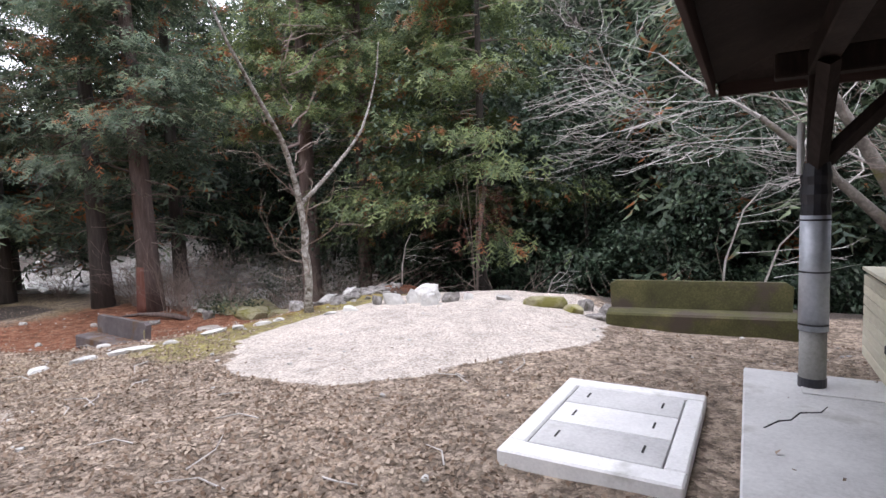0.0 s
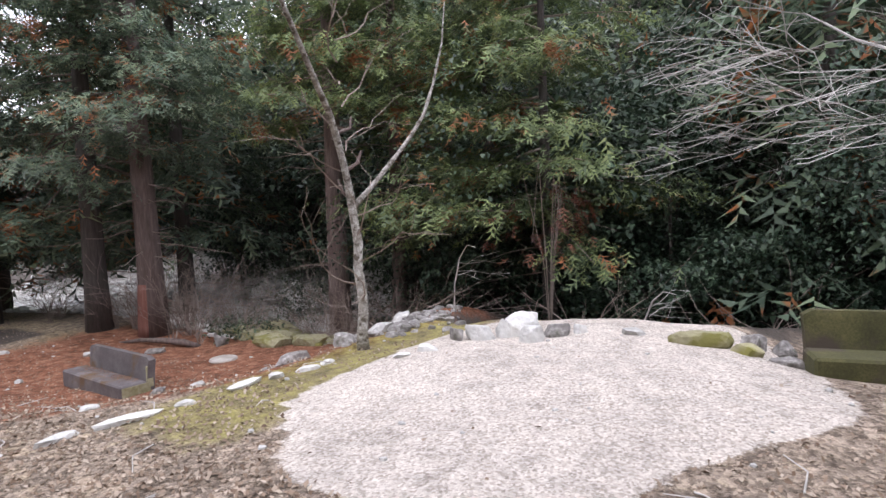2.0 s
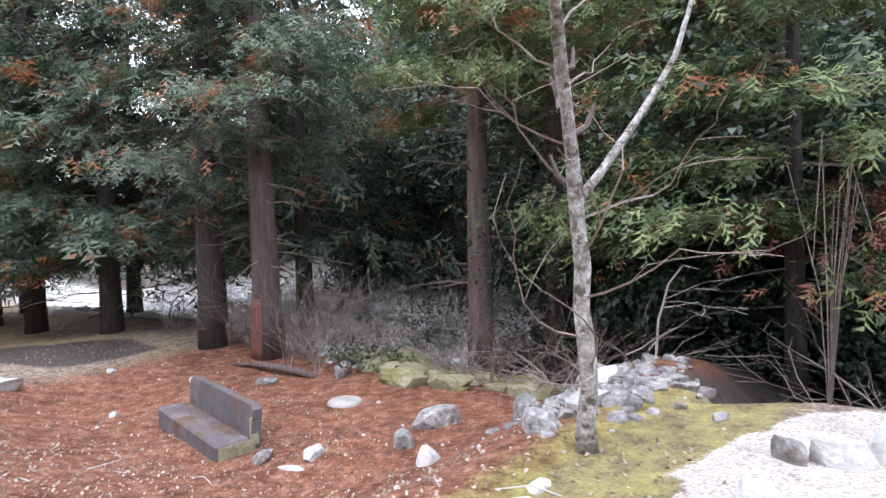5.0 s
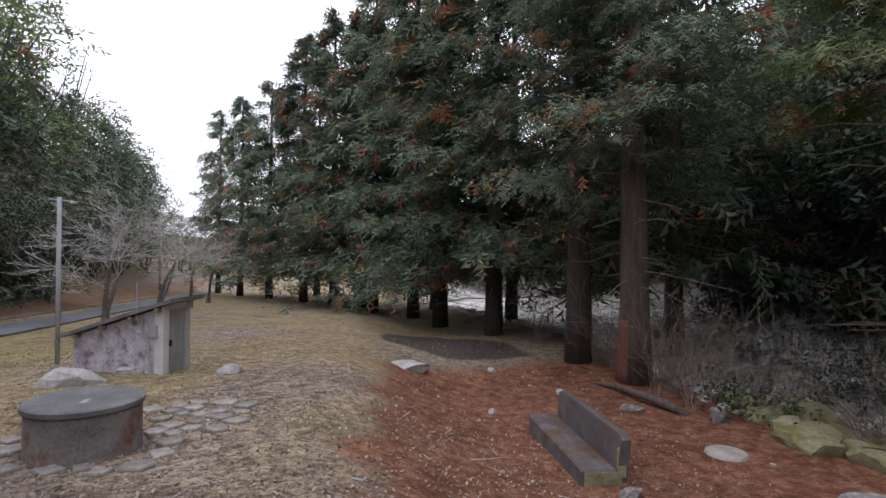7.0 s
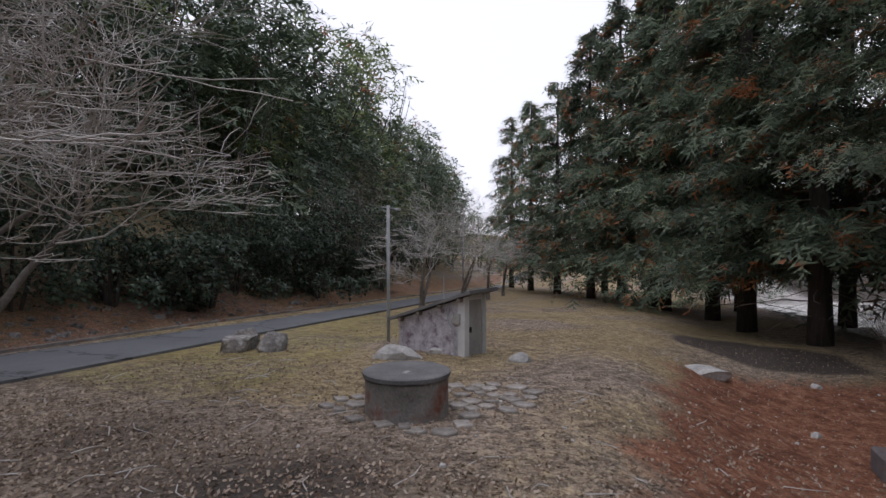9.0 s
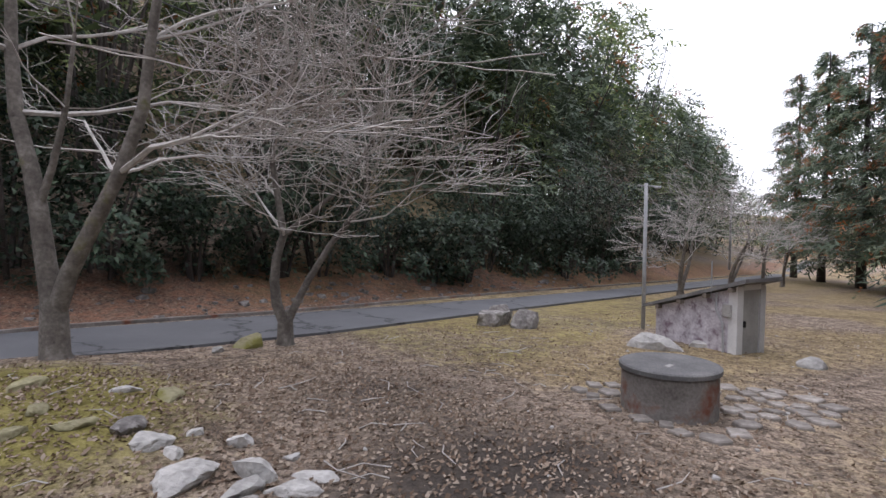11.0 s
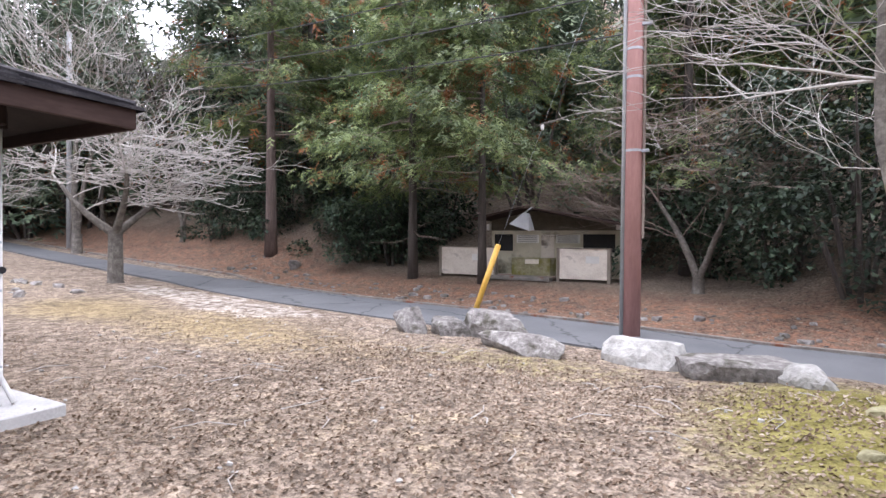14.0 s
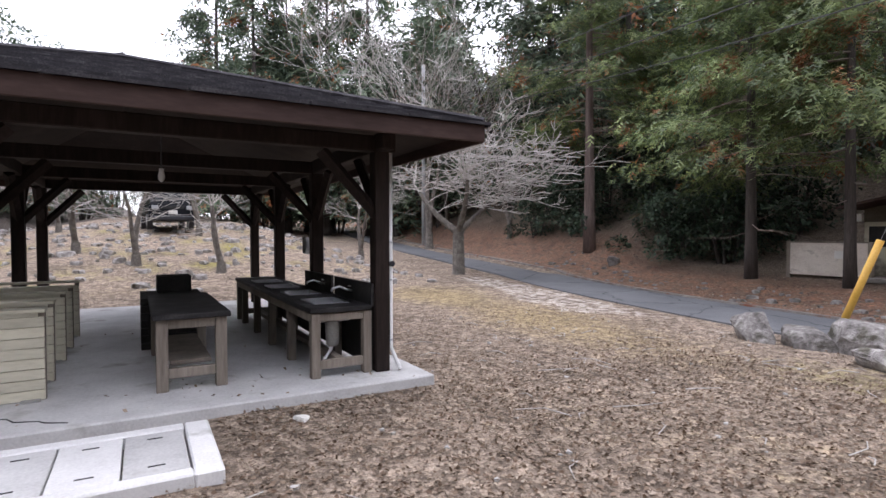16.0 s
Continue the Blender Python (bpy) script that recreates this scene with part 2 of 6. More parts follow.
STEEL = surface("brushed_steel", (0.45, 0.46, 0.48), (0.58, 0.59, 0.61), (0.68, 0.69, 0.70), 6.0, 80, 0.3, 0.9, bump=0.05)
GALVANISED = surface("galvanised_sheet", (0.32, 0.34, 0.37), (0.43, 0.45, 0.49), (0.54, 0.56, 0.60), 3.0, 30, 0.5, 0.4, bump=0.1)
BLACK_TAPE = surface("black_tape", (0.012, 0.012, 0.016), (0.02, 0.02, 0.026), (0.035, 0.035, 0.045), 6.0, 60, 0.4, bump=0.1)
POLE_RED = surface("red_brown_pole", (0.36, 0.185, 0.17), (0.45, 0.24, 0.22), (0.54, 0.31, 0.285), 2.0, 30, 0.7, stretch=(1, 1, 0.2), bump=0.15)
POLE_GREY = surface("grey_pole", (0.24, 0.25, 0.26), (0.33, 0.34, 0.35), (0.42, 0.43, 0.44), 3.0, 40, 0.6, bump=0.1)
YELLOW = surface("yellow_guard", (0.48, 0.27, 0.035), (0.62, 0.36, 0.06), (0.72, 0.45, 0.12), 4.0, 40, 0.6, bump=0.1)
CABLE = surface("black_cable", (0.03, 0.03, 0.035), (0.05, 0.05, 0.055), (0.08, 0.08, 0.085), 8, 60, 0.6)
PLASTER = surface("stained_cream_plaster", (0.38, 0.345, 0.26), (0.54, 0.50, 0.39), (0.66, 0.62, 0.50), 1.4, 30, 0.9, stain=((0.21, 0.19, 0.15), 1.2, 0.55))
FENCE_WALL = surface("peeling_screen_wall", (0.44, 0.38, 0.33), (0.66, 0.60, 0.53), (0.78, 0.73, 0.66), 1.6, 30, 0.9, stain=((0.20, 0.165, 0.14), 1.5, 0.55))
# Near-black that puts the shade inside openings and slots into the colour.
DARK_VOID = surface("dark_recess", (0.012, 0.012, 0.012), (0.02, 0.02, 0.02), (0.03, 0.03, 0.03), 4, 40, 0.9)
WHITEWASH = surface("whitewashed_block", (0.25, 0.215, 0.25), (0.52, 0.49, 0.53), (0.78, 0.76, 0.78), 6.0, 26, 0.9, bump=0.6, stain=((0.22, 0.165, 0.20), 5.0, 0.52))
GREY_BOARD = surface("grey_board", (0.20, 0.195, 0.185), (0.32, 0.315, 0.30), (0.42, 0.41, 0.39), 3.0, 40, 0.85)
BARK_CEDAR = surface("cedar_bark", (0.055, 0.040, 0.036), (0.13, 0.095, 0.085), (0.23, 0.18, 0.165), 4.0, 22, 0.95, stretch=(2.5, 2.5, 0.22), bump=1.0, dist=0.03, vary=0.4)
# Darker copy of the cedar bark, with the woodland shade put into its colour.
BARK_SHADED = surface("shaded_bark", (0.03, 0.025, 0.022), (0.065, 0.055, 0.05), (0.12, 0.10, 0.09), 4.0, 22, 0.95, stretch=(2.5, 2.5, 0.22), bump=1.0, dist=0.03)
BARK_RED = surface("stripped_red_bark", (0.11, 0.045, 0.034), (0.19, 0.08, 0.06), (0.27, 0.145, 0.115), 5.0, 25, 0.9, stretch=(2.5, 2.5, 0.2), bump=0.8)
BARK_BIRCH = surface("lichen_bark", (0.08, 0.065, 0.05), (0.27, 0.25, 0.225), (0.60, 0.59, 0.57), 15.0, 50, 0.95, bump=1.0, dist=0.02, stain=((0.075, 0.06, 0.045), 13.0, 0.50))
BARK_CHERRY = surface("cherry_bark", (0.05, 0.043, 0.038), (0.135, 0.12, 0.105), (0.27, 0.25, 0.225), 5.0, 24, 0.95, bump=0.8, stain=((0.13, 0.125, 0.05), 2.6, 0.6))
TWIG = surface("grey_twig", (0.28, 0.26, 0.245), (0.46, 0.435, 0.41), (0.62, 0.60, 0.57), 3.0, 20, 0.9, bump=0.2)
TWIG_BROWN = surface("brown_twig", (0.13, 0.10, 0.085), (0.22, 0.175, 0.15), (0.32, 0.27, 0.235), 3.0, 20, 0.9, bump=0.2)
CEDAR_LEAF = foliage("cedar_sprays", (0.058, 0.084, 0.062), (0.125, 0.172, 0.112), (0.23, 0.285, 0.175), (0.34, 0.135, 0.055), 0.12, thin=0.36)
HINOKI_LEAF = foliage("cypress_sprays", (0.072, 0.104, 0.054), (0.165, 0.22, 0.092), (0.31, 0.375, 0.15), (0.30, 0.12, 0.05), 0.11, thin=0.36)
BROAD_LEAF = foliage("evergreen_leaves", (0.015, 0.030, 0.019), (0.040, 0.068, 0.040), (0.098, 0.135, 0.085), (0.13, 0.075, 0.045), 0.02, 0.42, 0.18, 0.32)
FAR_LEAF = foliage("hillside_leaves", (0.050, 0.076, 0.052), (0.105, 0.148, 0.094), (0.19, 0.24, 0.15), (0.11, 0.085, 0.055), 0.03, 0.5, 0.2, 0.4)
DRY_LEAF = foliage("dry_leaves", (0.13, 0.085, 0.058), (0.28, 0.21, 0.155), (0.46, 0.385, 0.31), None, 0, 0.8, 0.15, 0.2)
NEEDLES = foliage("fallen_needles", (0.10, 0.05, 0.03), (0.22, 0.11, 0.065), (0.34, 0.2, 0.13), None, 0, 0.85, 0.05, 0.2)
GABLE = surface("brown_gable_boards", (0.055, 0.045, 0.032), (0.10, 0.085, 0.062), (0.15, 0.13, 0.10), 3.0, 30, 0.8, bump=0.3)
CAR_PAINT = surface("black_car_paint", (0.010, 0.011, 0.014), (0.014, 0.015, 0.019), (0.02, 0.022, 0.027), 2, 40, 0.25, bump=0.0)
GLASS_DARK = surface("dark_window_glass", (0.02, 0.024, 0.028), (0.03, 0.034, 0.04), (0.04, 0.045, 0.05), 2, 40, 0.1, bump=0.0)
WATER = surface("shallow_water", (0.05, 0.055, 0.05), (0.09, 0.10, 0.095), (0.16, 0.17, 0.165), 1.5, 20, 0.12, bump=0.3)
SIGN_WHITE = surface("white_sign", (0.60, 0.59, 0.56), (0.70, 0.69, 0.66), (0.76, 0.75, 0.72), 3, 40, 0.6)

WHITE_ROCK = surface("white_stone", (0.34, 0.33, 0.315), (0.54, 0.53, 0.51), (0.74, 0.73, 0.705), 2.6, 18, 0.9, bump=1.0, dist=0.04, stain=((0.34, 0.32, 0.28), 2.2, 0.6), vary=0.3)

# ---- mesh helpers ----


for dull in (DARK_WOOD, FASCIA_WOOD, BLACK_TOP, SHINGLE, CAR_PAINT, GLASS_DARK):
    dull.node_tree.nodes["Principled BSDF"].inputs["Specular IOR Level"].default_value = 0.15


class Shape:
    """Vertices and faces gathered into one mesh."""

    def __init__(self):
        self.v = []
        self.f = []

    def add(self, verts, faces, m=None):
        k = len(self.v)
        self.v += [tuple(m @ Vector(p)) for p in verts] if m else [tuple(p) for p in verts]
        self.f += [tuple(i + k for i in f) for f in faces]
        return self

    def box(self, c, s, ch=0.008, m=None):
        """A box with chamfered edges: centre, size."""
        hx, hy, hz = (d / 2 for d in s)
        ch = min(ch, hx * 0.9, hy * 0.9, hz * 0.9)
        vs, idx = [], {}
        for sx in (-1, 1):
            for sy in (-1, 1):
                for sz in (-1, 1):
                    for ax in range(3):
                        p = [sx * (hx - ch), sy * (hy - ch), sz * (hz - ch)]
                        p[ax] = (sx * hx, sy * hy, sz * hz)[ax]
                        idx[sx, sy, sz, ax] = len(vs)
                        vs.append((p[0] + c[0], p[1] + c[1], p[2] + c[2]))
        fs = []
        for ax in range(3):
            a, b = [i for i in range(3) if i != ax]
            for s0 in (-1, 1):
                loop = []
                for u, w in ((-1, -1), (1, -1), (1, 1), (-1, 1)):
                    k = [0, 0, 0]
                    k[ax], k[a], k[b] = s0, u, w
                    loop.append(idx[k[0], k[1], k[2], ax])
                flip = (s0 > 0) == (ax == 1)
                fs.append(tuple(reversed(loop)) if flip else tuple(loop))
            for u in (-1, 1):
                for w in (-1, 1):
                    q = []
                    for s0, face in ((-1, a), (1, a), (1, b), (-1, b)):
                        k = [0, 0, 0]
                        k[ax], k[a], k[b] = s0, u, w
                        q.append(idx[k[0], k[1], k[2], face])
                    flip = (u * w > 0) == (ax == 1)
                    fs.append(tuple(q) if not flip else tuple(reversed(q)))
        for sx in (-1, 1):
            for sy in (-1, 1):
                for sz in (-1, 1):
                    t = [idx[sx, sy, sz, i] for i in range(3)]
                    fs.append(tuple(t) if sx * sy * sz > 0 else tuple(reversed(t)))
        return self.add(vs, fs, m)

    def tube(self, pts, radii, sides=8, cap=True):
        """A tube along a line of points with a radius at each."""
        k = len(self.v)
        side = Vector((1, 0, 0))
        for i, p in enumerate(pts):
            p = Vector(p)
            d = (Vector(pts[min(i + 1, len(pts) - 1)]) - Vector(pts[max(i - 1, 0)]))
            d = d.normalized() if d.length > 1e-9 else Vector((0, 0, 1))
            side = side - d * side.dot(d)
            if side.length < 1e-3:
                side = d.orthogonal()
            side.normalize()
            up = d.cross(side)
            for j in range(sides):
                a = 2 * math.pi * j / sides
                q = p + (side * math.cos(a) + up * math.sin(a)) * radii[i]
                self.v.append((q.x, q.y, q.z))
        for i in range(len(pts) - 1):
            for j in range(sides):
                a, b = k + i * sides + j, k + i * sides + (j + 1) % sides
                self.f.append((a, b, b + sides, a + sides))
        if cap:
            self.f.append(tuple(k + j for j in reversed(range(sides))))
            self.f.append(tuple(k + (len(pts) - 1) * sides + j for j in range(sides)))
        return self

    def lathe(self, c, rows, sides=24):
        """A turned body about a vertical axis: rows of radius, height."""
        k = len(self.v)
        for r, z in rows:
            for j in range(sides):
                a = 2 * math.pi * j / sides
                self.v.append((c[0] + r * math.cos(a), c[1] + r * math.sin(a), c[2] + z))
        for i in range(len(rows) - 1):
            for j in range(sides):
                a, b = k + i * sides + j, k + i * sides + (j + 1) % sides
                self.f.append((a, b, b + sides, a + sides))
        self.f.append(tuple(k + j for j in reversed(range(sides))))
        self.f.append(tuple(k + (len(rows) - 1) * sides + j for j in range(sides)))
        return self

    def mesh(self, name, material, smooth=False):
        me = bpy.data.meshes.new(name)
        me.from_pydata(self.v, [], self.f)
        me.materials.append(material)
        if smooth:
            me.polygons.foreach_set("use_smooth", [True] * len(me.polygons))
        me.update()
        return me


def part(name, shape, material, parent=None, label="", smooth=False):
    """Links a shape as one mesh under a thing or a part."""
    ob = new(name, shape if isinstance(shape, bpy.types.Mesh) else shape.mesh(name, material, smooth))
    ob.parent = parent
    if label:
        ob["label"] = label
    return ob


gathering = True
under_roof = []


def thing(name, at, label, category, turn=0.0, group="", kind=""):
    """An Empty at a thing's base."""
    ob = new(name)
    ob.empty_display_size = 0.1
    ob.matrix_world = pose(*at, 0, 0, turn)
    if gathering:
        under_roof.append(ob)
    return tagged(ob, label, category, group, kind)


rng = random.Random(7)

# ---- the lie of the land ----


def soft_ramp(u, k=1.0):
    return k * math.log1p(math.exp(min(u / k, 50)))


def smooth(a, b, v):
    u = min(max((v - a) / (b - a), 0.0), 1.0)
    return u * u * (3 - 2 * u)


ROAD = ((-150, -24), (-90, -17.5), (-60, -13), (-40, -10.2), (-24, -8.1), (-16, -7.25), (-10, -6.5), (-5, -6.3), (0, -6.9), (5, -7.5), (10, -8.1), (20, -8.8), (30, -10.0), (60, -15), (110, -26))


def road_y(x):
    for (x0, y0), (x1, y1) in zip(ROAD, ROAD[1:]):
        if x <= x1:
            u = (x - x0) / (x1 - x0)
            return y0 + (y1 - y0) * u
    return ROAD[-1][1]


def ground_z(x, y):
    z = -0.055 * soft_ramp(-(x + 4), 1.5) + 0.045 * soft_ramp(x - 6, 1.5)
    edge = -7.0 - 0.12 * max(y - 6, 0) - 0.5 * max(4 - y, 0)
    z -= 0.85 * smooth(edge, edge - 2.2, x) * smooth(1.6, 4.6, y) * (0.35 + 0.65 * smooth(-21, -13, x))
    z -= 0.25 * smooth(5.5, 7.5, y) * smooth(-3.0, -1.8, x)
    # the gravel patch rises to its far edge
    z += 0.11 * smooth(3.0, 5.6, y) * smooth(-6.5, -5.5, x) * smooth(-1.4, -3.0, x)
    brink = 8.3 + 0.9 * smooth(-9, -4, x) - 1.7 * smooth(-7.3, -6.3, x) * smooth(-1.8, -3.0, x)
    z -= 0.8 * smooth(brink, 12, y)
    z -= 0.5 * smooth(brink, brink + 1.2, y) * smooth(-7.3, -6.3, x) * smooth(9, 5, x)
    n = y - 17.5 - 2.5 * math.sin(x * 0.07)
    z += 0.75 * soft_ramp(n, 2) if n < 45 else 0.75 * 45 + 0.2 * (n - 45)
    toe = min(-10.8 - 4.2 * smooth(-7, -3, x) * smooth(11, 7, x), road_y(x) - 3.2)
    s = toe - y
    z += (0.62 * soft_ramp(s, 1.2) if s < 40 else 0.62 * 40 + 0.2 * (s - 40)) * (0.45 + 0.55 * smooth(-75, -25, x))
    z += 0.34 * smooth(1.6, 5.0, road_y(x) - y)
    # mossy mound by the stones and the bank beyond the shelter
    z += 0.22 * math.exp(-(((x + 5.9) / 1.2) ** 2 + ((y + 3.3) / 1.9) ** 2))
    z += 0.35 * smooth(9, 14, x) * smooth(-5, -1, y) + 0.75 * smooth(11, 25, x) * smooth(-6, -1, y)
    return z


def near_noise(x, y):
    return 0.035 * noise.noise(Vector((x * 0.9, y * 0.9, 0))) + 0.015 * noise.noise(Vector((x * 3.1, y * 3.1, 5)))


def gz(x, y):
    """The ground's height with its small unevenness, flat under the shelter and the road."""
    flat = smooth(-0.6, 0.2, x) * smooth(8.6, 7.8, x) * smooth(-0.5, 0.2, y) * smooth(5.2, 4.6, y)
    road = smooth(2.4, 1.6, abs(y - road_y(x)))
    return ground_z(x, y) * (1 - flat) + flat * 0.0 + near_noise(x, y) * (1 - flat) * (1 - 0.95 * road)


def steps(lo, hi, a, b, fine, grow):
    out = []
    v = a
    while v <= b:
        out.append(v)
        v += fine
    d, v = fine, a
    while v > lo:
        d *= grow
        v -= d
        out.insert(0, v)
    d, v = fine, b
    while v < hi:
        d *= grow
        v += d
        out.append(v)
    return out


def pad_mask(x, y):
    """The pale gravel patch: a rounded, uneven area."""
    r = (abs((x + 3.85) / 2.12) ** 2.6 + abs((y - 5.2) / 2.5) ** 2.6) ** (1 / 2.6)
    w = 0.08 * noise.noise(Vector((x * 0.9, y * 0.9, 3))) + 0.03 * noise.noise(Vector((x * 3, y * 3, 3)))
    cut = 0.83 * (x + 3.1) - 0.55 * (y - 2.95)
    return smooth(1.06, 0.96, r + w) * smooth(0.12, -0.10, cut + 1.5 * w)


def zones(x, y):
    n1 = noise.noise(Vector((x * 0.35, y * 0.35, 1.0)))
    n2 = noise.noise(Vector((x * 0.9, y * 0.9, 9.0)))
    edge = -6.6 - 0.75 * max(4.2 - y, 0)
    red = smooth(edge + 0.3, edge - 0.5, x) * smooth(1.5, 3.3, y + 0.05 * (x + 10) + 0.7 * n2 + 0.3 * n1) * smooth(-20, -15.5, x + 1.2 * n1) * smooth(11.5, 9, y)
    south = smooth(-1.1, -1.5, y - road_y(x))
    red = max(red, 0.52 * south * smooth(-7, -3, y - road_y(x) + 0.5))
    moss = 1.2 * math.exp(-(((x + 5.75) / 1.25) ** 2 + ((y + 3.2) / 1.7) ** 2))
    moss = max(moss, 0.62 * smooth(-0.9, -0.5, -abs(x + 6.35 + 0.3 * n1) + 0.1) * smooth(2.2, 3.0, y) * smooth(8.5, 7.2, y))
    moss = max(moss, 0.44 * smooth(2.6, 1.4, abs(y - road_y(x) - 2.4)) * smooth(-8.5, -11, x) * smooth(-30, -20, x) + 0.15 * n2)
    moss = max(moss, (0.22 + 0.8 * n2) * smooth(8.5, 11, x) * smooth(-5, -2, y) * smooth(32, 24, x))
    moss = max(moss, 0.45 * math.exp(-(((x + 2.3) / 2.2) ** 2 + ((y + 4.1) / 0.8) ** 2)) + 0.25 * n2 * smooth(-5, -7, y))
    gravel = pad_mask(x, y)
    gravel = max(gravel, 0.5 * smooth(1.3, 0.5, math.hypot((x - 6.0) / 6.0, (y + 5.0 + 0.1 * x) / 1.1) + 0.5 * n2))
    gravel = max(gravel, 0.55 * math.exp(-(((x + 5.5) / 0.9) ** 2 + ((y - 0.6) / 1.1) ** 2)))
    bed = smooth(9.6, 10.8, y + 0.6 * n1 + 0.35 * smooth(-22, -15, x) * -2.0) * smooth(20, 17, y) * smooth(-13.2, -15.2, x + 0.6 * n2)
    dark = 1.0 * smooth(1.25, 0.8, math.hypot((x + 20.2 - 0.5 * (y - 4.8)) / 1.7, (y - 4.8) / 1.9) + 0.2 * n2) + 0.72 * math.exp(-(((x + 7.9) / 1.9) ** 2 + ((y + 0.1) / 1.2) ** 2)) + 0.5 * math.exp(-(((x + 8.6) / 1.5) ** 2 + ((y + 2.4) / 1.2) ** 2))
    # Behind the gravel, the shade of the hollow is put into the soil colour.
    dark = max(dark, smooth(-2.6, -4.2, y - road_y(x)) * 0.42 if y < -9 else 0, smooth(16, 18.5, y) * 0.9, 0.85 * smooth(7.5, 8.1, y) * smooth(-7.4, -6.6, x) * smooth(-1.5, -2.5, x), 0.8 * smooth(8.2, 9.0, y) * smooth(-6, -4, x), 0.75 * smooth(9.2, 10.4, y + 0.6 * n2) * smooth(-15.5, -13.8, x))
    straw = 0.5 * math.exp(-(((x - 4) / 5.5) ** 2 + ((y + 3.4) / 1.3) ** 2)) + 0.55 * smooth(-8, -13, x) * smooth(9, 6, y) * (0.8 + n1) + 0.35 * n1 + 0.18
    return (red, moss, gravel, 1.0), (bed, dark, straw, 1.0)


def build_ground():
    xs = steps(-900, 900, -17, 8, 0.2, 1.16)
    ys = steps(-900, 900, -8.5, 10, 0.2, 1.16)
    me = bpy.data.meshes.new("ground")
    verts = [(x, y, gz(x, y)) for y in ys for x in xs]
    w = len(xs)
    faces = [(j * w + i, j * w + i + 1, (j + 1) * w + i + 1, (j + 1) * w + i) for j in range(len(ys) - 1) for i in range(w - 1)]
    me.from_pydata(verts, [], faces)
    a = me.color_attributes.new("zone_a", "FLOAT_COLOR", "POINT")
    b = me.color_attributes.new("zone_b", "FLOAT_COLOR", "POINT")
    za, zb = [], []
    for x, y, _ in verts:
        p, q = zones(x, y)
        za += p
        zb += q
    a.data.foreach_set("color", za)
    b.data.foreach_set("color", zb)
    me.polygons.foreach_set("use_smooth", [True] * len(me.polygons))
    me.materials.append(GROUND)
    tagged(new("ground", me), "leaf-strewn earth with moss, red needles and pale gravel", "ground", kind="structure")


build_ground()


def strip(name, x0, x1, offset, width, lift, material, depth=0.0, dx=0.5):
    """A band that follows the road's line, offset to its side."""
    s = Shape()
    n = int((x1 - x0) / dx)
    for i in range(n + 1):
        x = x0 + (x1 - x0) * i / n
        y = road_y(x) + offset
        e0, e1 = y - width / 2, y + width / 2
        z = gz(x, y) + lift
        s.v += [(x, e0, z - depth), (x, e0, z), (x, e1, z), (x, e1, z - depth)]
    for i in range(n):
        for j in range(3):
            a = i * 4 + j
            s.f.append((a, a + 4, a + 5, a + 1))
    return s.mesh(name, material)


tagged(new("road", strip("road", -110, 80, 0.0, 2.1, 0.03, ASPHALT, 0.08)), "narrow old grey asphalt lane with dark cracks", "road", kind="structure")
tagged(new("kerb", strip("kerb", -60, 40, -1.20, 0.10, 0.055, DIRTY_CONCRETE, 0.2)), "low dark concrete kerb along the lane", "kerb", kind="structure")

# ---- the picnic shelter ----
SLAB = 0.1
slab = thing("floor_slab", (0, 0, 0), "grey concrete floor slab of the shelter, cracked at its edge", "floor", kind="structure")
part("slab", Shape().box((3.9, 2.22, 0.0), (7.8, 4.44, 0.2), 0.012), CONCRETE, slab)
part("post_footing", Shape().box((0.75, 4.1, 0.104), (0.75, 0.42, 0.012), 0.004), PALE_CONCRETE, slab, "paler patch of concrete")
part("crack", Shape().tube([(0.12, 3.1, 0.1), (0.2, 3.25, 0.1), (0.27, 3.3, 0.1), (0.33, 3.46, 0.1), (0.45, 3.52, 0.1), (0.5, 3.66, 0.1)], [0.006, 0.008, 0.006, 0.008, 0.006, 0.003], 4), DARK_VOID, slab, "dark crack")

POST_X = (0.45, 2.73, 5.0, 7.3)
ROW_S, ROW_N = 0.41, 4.1
shelter = thing("picnic_shelter", (0, 0, SLAB), "open dark-stained timber shelter with a hipped shingle roof", "shelter")


def local(shape):
    """The shelter's parts are drawn in world metres above its base."""
    shape.v = [(x, y, z - SLAB) for x, y, z in shape.v]
    return shape


for px in POST_X:
    for py in (ROW_S, ROW_N):
        thick = 0.12 if (px, py) == (POST_X[0], ROW_N) else 0.16
        part("post", local(Shape().box((px, py, 1.30), (thick, thick, 2.40), 0.01)), DARK_WOOD, shelter)
        inward = 1 if py == ROW_S else -1
        part("brace", local(Shape().tube([(px, py + inward * 0.02, 1.72), (px, py + inward * 0.62, 2.36)], [0.065, 0.065], 4)), DARK_WOOD, shelter)
        for d in (-1, 1):
            if 0 < px + d < 7.8:
                part("brace", local(Shape().tube([(px + d * 0.02, py, 1.75), (px + d * 0.6, py, 2.36)], [0.065, 0.065], 4)), DARK_WOOD, shelter)
for py in (ROW_S, ROW_N):
    part("beam", local(Shape().box((3.88, py, 2.47), (7.4, 0.14, 0.18), 0.01)), DARK_WOOD, shelter)
for px in POST_X:
    part("beam", local(Shape().box((px, 2.25, 2.46), (0.14, 4.0, 0.16), 0.01)), DARK_WOOD, shelter)
E0X, E1X, E0Y, E1Y, EZ, RZ = -0.27, 8.1, -0.42, 4.95, 2.58, 3.64
RX0, RX1, RY = 2.9, 5.3, 2.75
